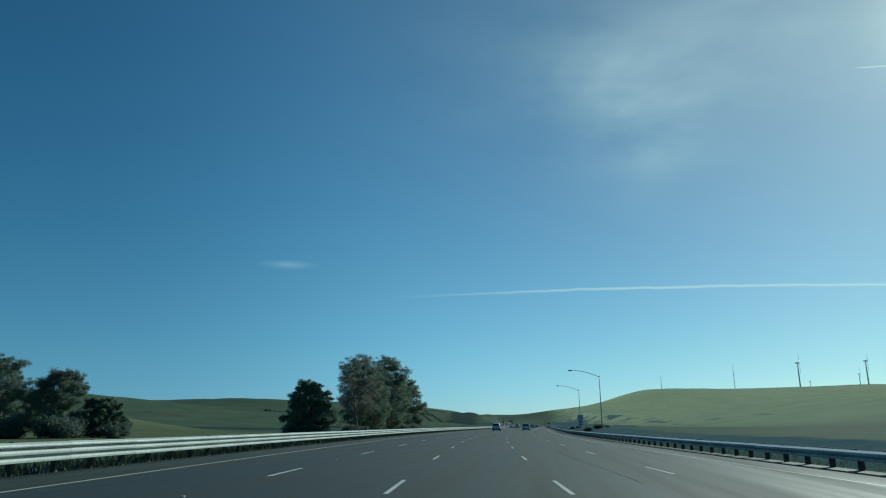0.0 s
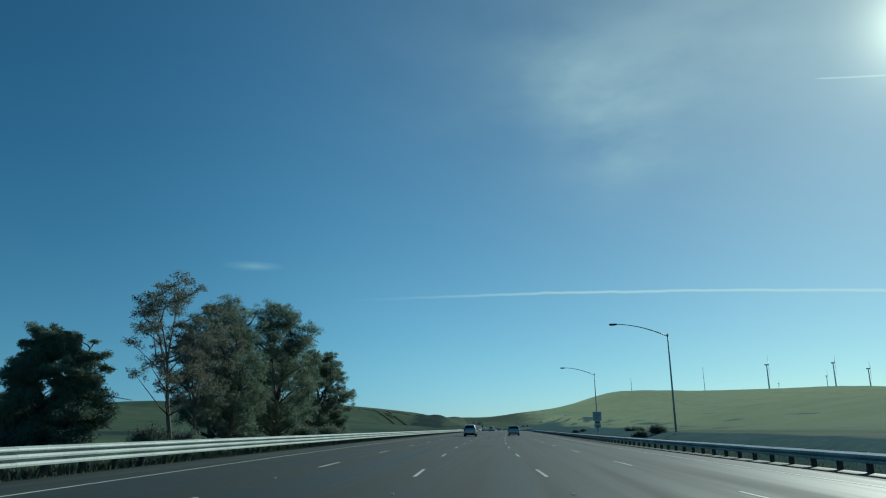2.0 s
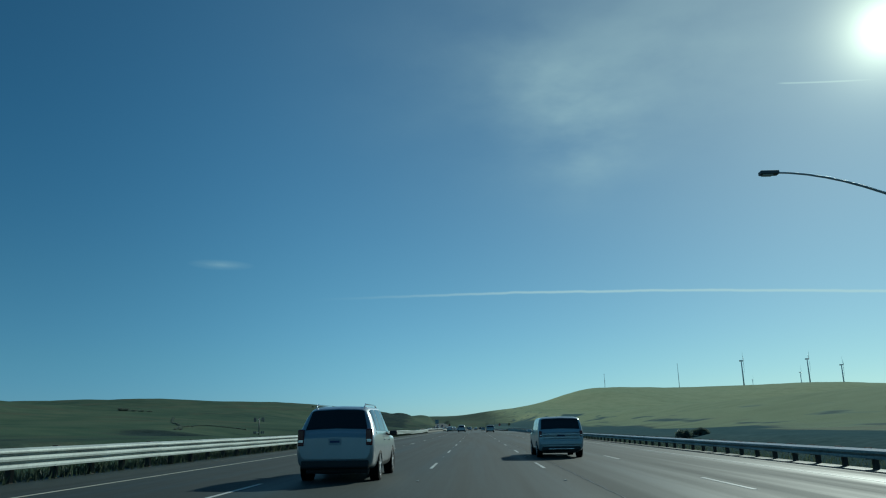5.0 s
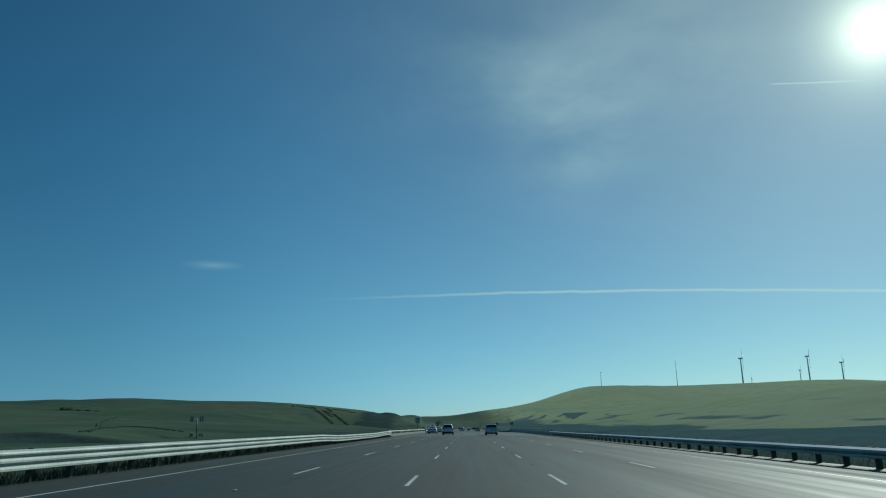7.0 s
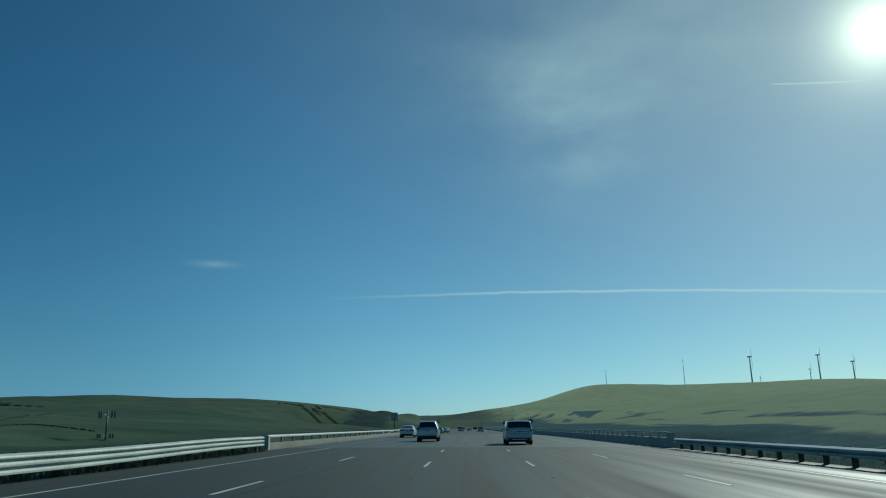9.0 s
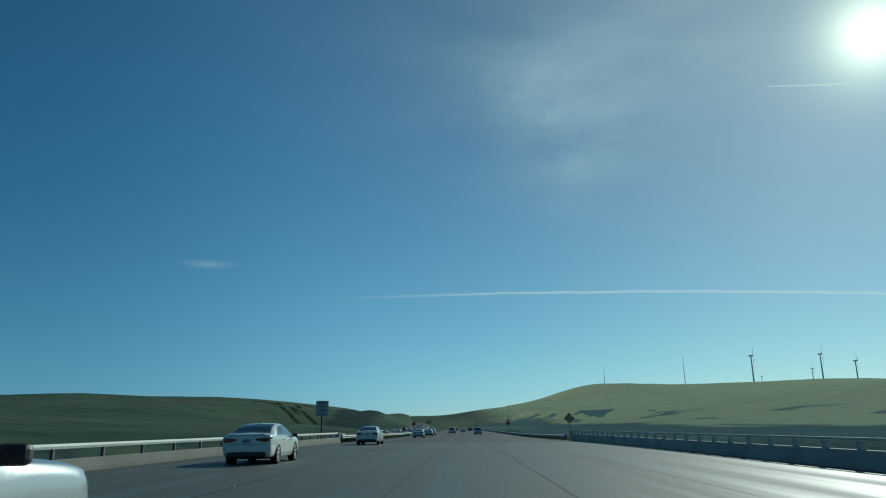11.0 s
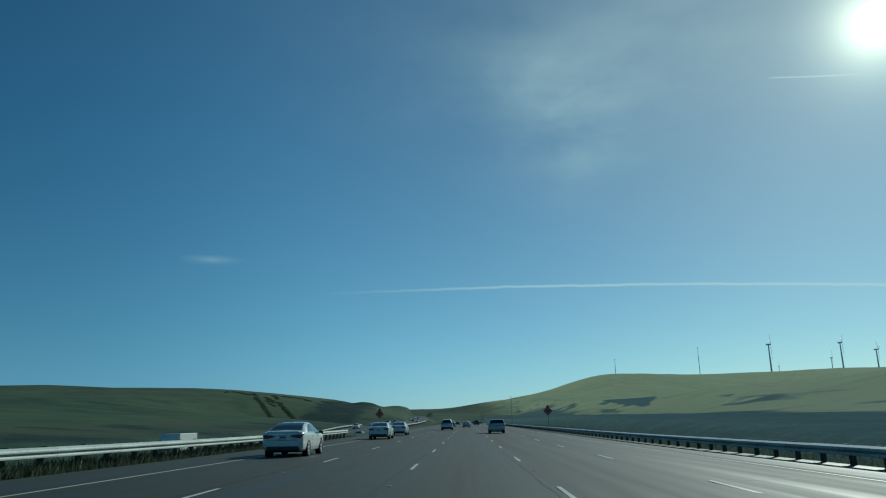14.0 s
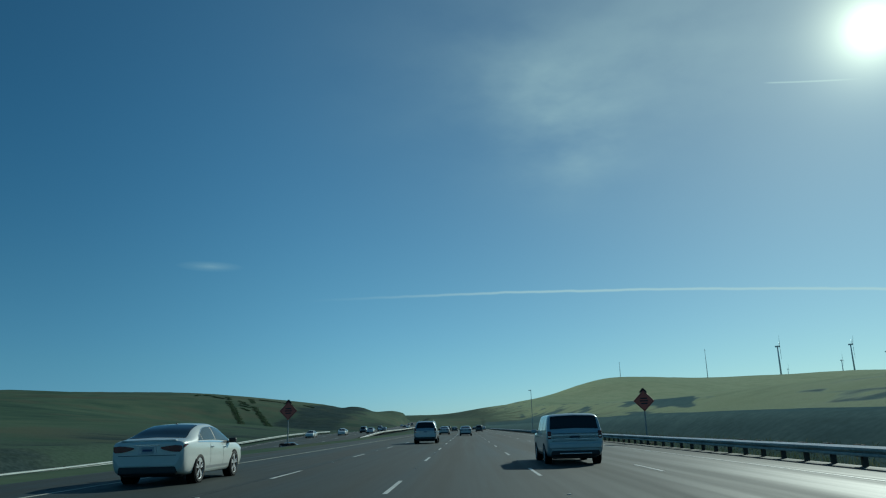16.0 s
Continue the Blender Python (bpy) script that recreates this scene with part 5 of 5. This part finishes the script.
SEDAN = [(0.00, .48, .86, .97, .78, .80, .70), (0.05, .36, .96, 1.05, .86, .87, .78), (0.22, .27, .99, 1.075, .905, .90, .82), (0.50, .23, 1.00, 1.12, .925, .91, .80),
         (1.15, .20, .99, 1.345, .935, .915, .70), (1.70, .20, .98, 1.445, .935, .915, .66), (2.35, .20, .965, 1.475, .935, .91, .65), (3.00, .20, .94, 1.41, .935, .91, .62), (3.85, .20, .93, 1.02, .93, .90, .74),
         (4.45, .22, .85, .91, .90, .87, .70), (4.78, .28, .70, .77, .82, .80, .60), (4.88, .40, .60, .66, .68, .68, .50)]
SUV = [(0.00, .55, .95, 1.04, .86, .86, .80), (0.05, .42, 1.08, 1.13, .92, .92, .84), (0.15, .36, 1.12, 1.20, .95, .94, .84), (0.52, .30, 1.12, 1.74, .97, .95, .71),
       (0.95, .28, 1.11, 1.81, .975, .95, .72), (2.60, .28, 1.08, 1.83, .975, .95, .72), (3.10, .28, 1.06, 1.74, .975, .95, .69), (3.80, .28, 1.05, 1.14, .97, .94, .78),
       (4.60, .30, .98, 1.04, .95, .92, .75), (4.85, .40, .80, .86, .85, .85, .60), (4.95, .50, .70, .75, .70, .70, .50)]
WAGON = [(0.00, .50, .98, 1.03, .90, .91, .87), (0.04, .40, 1.05, 1.10, .94, .945, .90), (0.11, .33, 1.08, 1.17, .955, .955, .90), (0.30, .28, 1.08, 1.64, .965, .96, .85),
         (0.60, .26, 1.08, 1.71, .97, .96, .83), (2.90, .26, 1.06, 1.71, .97, .96, .81), (3.35, .26, 1.05, 1.61, .97, .955, .78), (4.00, .26, 1.04, 1.12, .97, .95, .82),
         (4.85, .28, 1.00, 1.06, .95, .93, .80), (5.05, .36, .86, .92, .88, .88, .66), (5.12, .48, .72, .78, .74, .74, .55)]


def car(name, label, m, rows, mat, wheels, radius, glass, doors, rear_glass, front_glass, tail, roof_rails=False, chrome=True, group="traffic"):
    """Builds a car that drives towards its +y. glass: side window spans; tail: (x, z, width, height) of a rear lamp."""
    sh = Shell(rows)
    length = rows[-1][0]
    thing = tagged(empty(name, m), label, "car", group)
    bm = sh.patch(sorted({round(v, 4) for v in span(0, length, 46) + span(0, 0.72, 24)}), [v / 3 for v in range(22)], both=True)
    bmesh.ops.holes_fill(bm, edges=[e for e in bm.edges if e.is_boundary], sides=0)
    body = part("body", bm, mat, thing, smooth=True)
    ends = [p for p in body.data.polygons if len(p.vertices) > 10]
    rim_keys = {k for p in ends for k in p.edge_keys}
    for p in ends:
        p.use_smooth = False
    for ed in body.data.edges:
        if ed.key in rim_keys:
            ed.use_edge_sharp = True
    start = glass[0][0]

    def glass_top(y):
        return 4.16 + 0.66 * min(1.0, max(0.02, (y - start) / 0.75)) ** 0.55 if rows is SEDAN else 4.88

    for a, b in glass:
        for mir in (False, True):
            part("side_window", sh.patch(span(a, b, 8), lambda y: span(4.16, glass_top(y), 4), 0.006, mir), SIDE_GLASS if rows is SEDAN else GLASS, thing, smooth=True)
    for (_, a), (b, _) in zip(glass, glass[1:]):
        for mir in (False, True):
            part("window_pillar", sh.patch([a + 0.004, b - 0.004], lambda y: span(4.16, glass_top(y), 3), 0.004, mir), TRIM, thing, smooth=True)
    part("rear_window", sh.patch(span(*rear_glass, 8), span(5.5, 7, 6), 0.006, both=True), GLASS, thing, "dark tinted rear window", smooth=True)
    part("windscreen", sh.patch(span(*front_glass, 8), span(5.3, 7, 6), 0.006, both=True), GLASS, thing, smooth=True)
    if chrome:
        for mir in (False, True):
            part("window_trim", sh.patch(span(glass[0][0] - 0.08, glass[-1][1] + 0.06, 16), span(4.02, 4.10, 1), 0.010, mir), CHROME, thing)
    wide = max(r[4] for r in rows)
    for y in doors:
        for s in (-1, 1):
            x, z = sh.at(y, 3.72)
            part("door_handle", box(0.03, 0.17, 0.03, 0.008, (s * (x + 0.015), y, z)), CHROME if chrome else mat, thing)
        for mir in (False, True):
            part("door_seam", sh.patch([y - 0.14, y - 0.128], span(2.2, 4.1, 5), 0.003, mir), TRIM, thing)
    for mir in (False, True):
        part("sill", sh.patch(span(wheels[0] + radius + 0.05, wheels[1] - radius - 0.05, 6), span(1.3, 2.15, 3), 0.008, mir), TRIM if rows is not SEDAN else mat, thing)
    tyre, rim = wheel_meshes(radius, 0.23)
    for y in wheels:
        for s in (-1, 1):
            arch = bmesh.new()
            add_tube(arch, [(s * (wide - 0.22), y, radius + 0.005), (s * (wide + 0.006), y, radius + 0.005)], [radius + 0.03] * 2, 26)
            part("wheel_arch", arch, WELL, thing)
            w = share("wheel", tyre, thing, pose(s * (wide - 0.09), y, radius, 0, 0, 0 if s > 0 else 180))
            share("rim", rim, w, pose(0, 0, 0))
    tx, tz, tw, th = tail
    for s in (-1, 1):
        bm = bmesh.new()
        if rows is SEDAN:
            edge = [(0.33, 0.885), (0.42, 0.845), (0.62, 0.80), (0.80, 0.79), (0.845, 0.84), (0.835, 0.94), (0.70, 0.955), (0.50, 0.935), (0.36, 0.915)]
            loops = [[bm.verts.new((s * x * k, y, tz + (z - tz) * k)) for x, z in edge] for y, k in ((-0.022, 0.97), (-0.008, 1.0), (0.16, 1.0))]
            bm.faces.new(loops[0])
            for a, b in zip(loops, loops[1:]):
                for k in range(len(edge)):
                    bm.faces.new((a[k], b[k], b[(k + 1) % len(edge)], a[(k + 1) % len(edge)]))
            bmesh.ops.recalc_face_normals(bm, faces=bm.faces[:])
        else:
            add_box(bm, s * tx, 0.058, tz, tw, 0.15, th, 0.03)
        lamp = part("tail_lamp", bm, TAIL, thing, "dark red tail lamp")
        if rows is not SEDAN:
            part("reflector", box(tw * 0.7, 0.01, th * 0.16, 0.003, (s * tx, -0.018, tz - th * 0.2)), CHROME, lamp)
        if rows is SEDAN:
            part("lamp_side", sh.patch(span(0.02, 0.27, 5), lambda y: span(3.62 + 0.8 * (y - 0.02), 4.06 - 0.9 * (y - 0.02), 3), 0.006, s < 0), TAIL, lamp, smooth=True)
        part("headlamp", box(0.34, 0.2, 0.13, 0.04, (s * 0.66, length - 0.17, rows[-3][2] - 0.12)), HEAD, thing)
        x, z = sh.at(front_glass[0] + 0.35, 4.0)
        part("door_mirror", box(0.22, 0.11, 0.14, 0.04, (s * (x + 0.10), front_glass[0] + 0.36, z + 0.07)), mat if rows is WAGON else TRIM, thing)
    low = rows[1][1]
    if rows is SEDAN:
        part("boot_lip", extrude_profile([(-0.70, 1.055), (0.70, 1.055), (0.66, 1.085), (-0.66, 1.085)], 0.03, 0.16), mat, thing)
        part("boot_seam", box(1.42, 0.02, 0.012, 0.0, (0, -0.004, 0.715)), TRIM, thing)
        # flat panel in darker paint puts in the shade round the plate
        part("recess_shade_panel", box(0.44, 0.012, 0.20, 0.004, (0, -0.003, rows[1][2] - 0.12)), SILVER, thing)
        part("chrome_strip", box(0.60, 0.014, 0.022, 0.005, (0, -0.006, 0.965)), CHROME, thing)
        for mir in (False, True):
            # silver strip paints in the shaded lower door panel
            part("crease_shade", sh.patch(span(1.55, 3.25, 6), span(2.02, 2.36, 2), 0.004, mir), SILVER, thing, smooth=True)
            part("roof_trim", sh.patch(span(start, 3.40, 20), lambda y: [glass_top(y) + 0.01, glass_top(y) + 0.05], 0.009, mir), CHROME, thing)
    if rows is WAGON:
        for z in (0.99, 0.86):
            part("tailgate_strip", box(1.52, 0.03, 0.028, 0.008, (0, -0.004, z)), CHROME, thing)
        for z in (1.045, 0.94, 0.905, 0.80):
            part("tailgate_groove", box(1.58, 0.024, 0.014, 0.0, (0, -0.003, z)), TRIM, thing)
        part("tailgate_handle", box(0.36, 0.03, 0.05, 0.012, (0, -0.006, 0.925)), TRIM, thing)
        part("bumper_face", box(1.80, 0.10, 0.20, 0.04, (0, -0.02, 0.64)), mat, thing)
        part("skid_plate", box(1.1, 0.05, 0.05, 0.015, (0, -0.02, 0.38)), CHROME, thing)
    part("rear_bumper", box(wide * (1.55 if rows is SEDAN else 1.72), 0.16, 0.24, 0.05, (0, 0.09, low + 0.02)), TRIM, thing, "black lower bumper")
    plate = part("number_plate", box(0.31, 0.012, 0.155, 0.004, (0, -0.008, rows[1][2] - 0.12)), PLATE, thing)
    part("plate_bar", box(0.24, 0.006, 0.05, 0.0, (0, -0.016, rows[1][2] - 0.12)), BAR, plate)
    part("underbody", box(wide * 1.6, length * 0.86, 0.16, 0.04, (0, length * 0.5, 0.27)), TRIM, thing)
    if roof_rails:
        for s in (-1, 1):
            part("roof_rail", tube([(s * 0.62, 0.7, 1.80), (s * 0.62, 0.85, 1.87), (s * 0.62, 2.6, 1.88), (s * 0.62, 2.8, 1.82)], [0.02] * 4, 6), CHROME, thing)
    else:
        part("aerial", box(0.022, 0.09, 0.026, 0.008, (0, start + 0.75, sh.at(start + 0.75, 7)[1] + 0.013)), TRIM, thing)
    return thing


PEARL = paint("pearl_white_paint", (0.60, 0.63, 0.585), 0.0)
SILVER = paint("silver_paint", (0.42, 0.44, 0.45), 0.5)
BLUE_GREY = paint("blue_grey_paint", (0.46, 0.50, 0.50), 0.25)
DARK = paint("dark_grey_paint", (0.05, 0.055, 0.06), 0.4)


def sedan(label, m, mat):
    return car("sedan", label, m, SEDAN, mat, (1.02, 3.80), 0.355, ((0.98, 1.24), (1.28, 2.20), (2.27, 3.44)), (1.92, 2.95), (0.50, 1.62), (3.04, 3.80), (0.60, 0.875, 0.48, 0.15))


def suv(label, m, mat):
    return car("suv", label, m, SUV, mat, (1.02, 3.86), 0.37, ((0.66, 1.30), (1.38, 2.30), (2.38, 3.36)), (1.98, 2.98), (0.19, 0.47), (3.14, 3.76), (0.84, 1.06, 0.16, 0.40), True)


def wagon(label, m, mat):
    return car("wagon", label, m, WAGON, mat, (1.00, 3.98), 0.37, ((0.46, 1.35), (1.43, 2.45), (2.53, 3.55)), (2.05, 3.10), (0.125, 0.285), (3.38, 3.96), (0.87, 1.00, 0.13, 0.26), chrome=False)


def lane_at(s, l, turn=0.0):
    return on_road(s, l, 0.0, turn)


sedan_0 = sedan("white saloon car with chrome window trim and alloy wheels", lane_at(543.9, -7.95), PEARL)
copy_thing(sedan_0, lane_at(492.6, -8.15))
for s, l in ((389.2, -8.15), (423.0, -8.15), (526.1, -8.0)):
    copy_thing(sedan_0, lane_at(s, l))
wagon_1 = wagon("silver-blue boxy station wagon with flat roof and dark rear window", lane_at(551.6, 3.6), BLUE_GREY)
suv_1 = suv("silver sport utility car with roof rails and black lower bumper", lane_at(587.5, -3.6), SILVER)
for s, l in ((184, -3.8), (363.5, -4.1)):
    copy_thing(suv_1, lane_at(s, l))
for s, l in ((198, 3.3), (351, 3.35)):
    copy_thing(wagon_1, lane_at(s, l))
sedan_1 = sedan("silver saloon car on the open road", lane_at(640, -0.3), SILVER)
copy_thing(sedan_1, lane_at(662, -4.3))
dark_1 = sedan("dark saloon car far down the road", lane_at(760, -4.0), DARK)
suv_2 = suv("dark sport utility car far down the road", lane_at(735, 3.4), DARK)
copy_thing(dark_1, lane_at(790, 0.4))
copy_thing(suv_2, lane_at(820, -7.4))
copy_thing(sedan_1, lane_at(850, 7.2))
copy_thing(dark_1, lane_at(880, 3.6))
# oncoming traffic
white_2 = sedan("pale saloon car coming the other way", on_other(690, -4.5, 0, 180), PEARL)
for i, (s, l) in enumerate(((705, 0.2), (629, 4.6), (722, 5.0), (745, 0.3), (735, -4.6), (760, 4.9), (800, 0.1), (850, -4.8), (905, 4.8), (960, 0.2), (1030, -4.7), (1100, 0.2), (1180, -4.6))):
    copy_thing((white_2, dark_1, sedan_1, suv_2)[i % 4], on_other(s, l, 0, 180))


def box_truck(label, m):
    """A delivery truck that drives towards its +y."""
    t = tagged(empty("box_truck", m), label, "truck", "traffic")
    cargo = part("cargo_box", box(2.0, 4.6, 2.35, 0.04, (0, 2.4, 2.0)), PEARL, t, "plain white cargo box")
    part("corner_rail", box(2.14, 0.06, 0.08, 0.01, (0, 0.12, 3.14)), CHROME, cargo)
    part("roller_door", box(1.9, 0.03, 2.05, 0.01, (0, 0.095, 1.98)), SILVER, cargo)
    part("chassis", box(0.9, 6.0, 0.25, 0.03, (0, 3.1, 0.70)), TRIM, t)
    cab = part("cab", extrude_profile([(4.85, 0.55), (6.75, 0.55), (6.82, 1.25), (6.35, 1.55), (5.85, 2.35), (4.85, 2.45)], -0.95, 0.95), PEARL, t)
    for v in cab.data.vertices:
        v.co = Vector((v.co.y, v.co.x, v.co.z))
    cab.data.flip_normals()
    part("windscreen", box(1.6, 0.02, 0.78, 0.005), GLASS, cab).matrix_basis = pose(0, 6.12, 1.97, 32, 0, 0)
    for k in (-1, 1):
        part("side_window", box(0.02, 0.75, 0.55, 0.008, (k * 0.955, 5.4, 1.85)), GLASS, cab)
        part("door_mirror", box(0.16, 0.08, 0.32, 0.02, (k * 1.10, 5.95, 1.8)), TRIM, cab)
        part("headlamp", box(0.3, 0.06, 0.18, 0.02, (k * 0.66, 6.80, 0.95)), HEAD, cab)
        part("tail_lamp", box(0.12, 0.04, 0.22, 0.01, (k * 0.95, 0.08, 0.72)), TAIL, t)
    tyre, rim = wheel_meshes(0.40, 0.24)
    for y in (1.3, 5.75):
        for k in (-1, 1):
            w = share("wheel", tyre, t, pose(k * 0.86, y, 0.40, 0, 0, 0 if k > 0 else 180))
            share("rim", rim, w, pose(0, 0, 0))
    return t


box_truck("white delivery truck with plain box body coming the other way", on_other(536.5, -0.6, 0, 180))
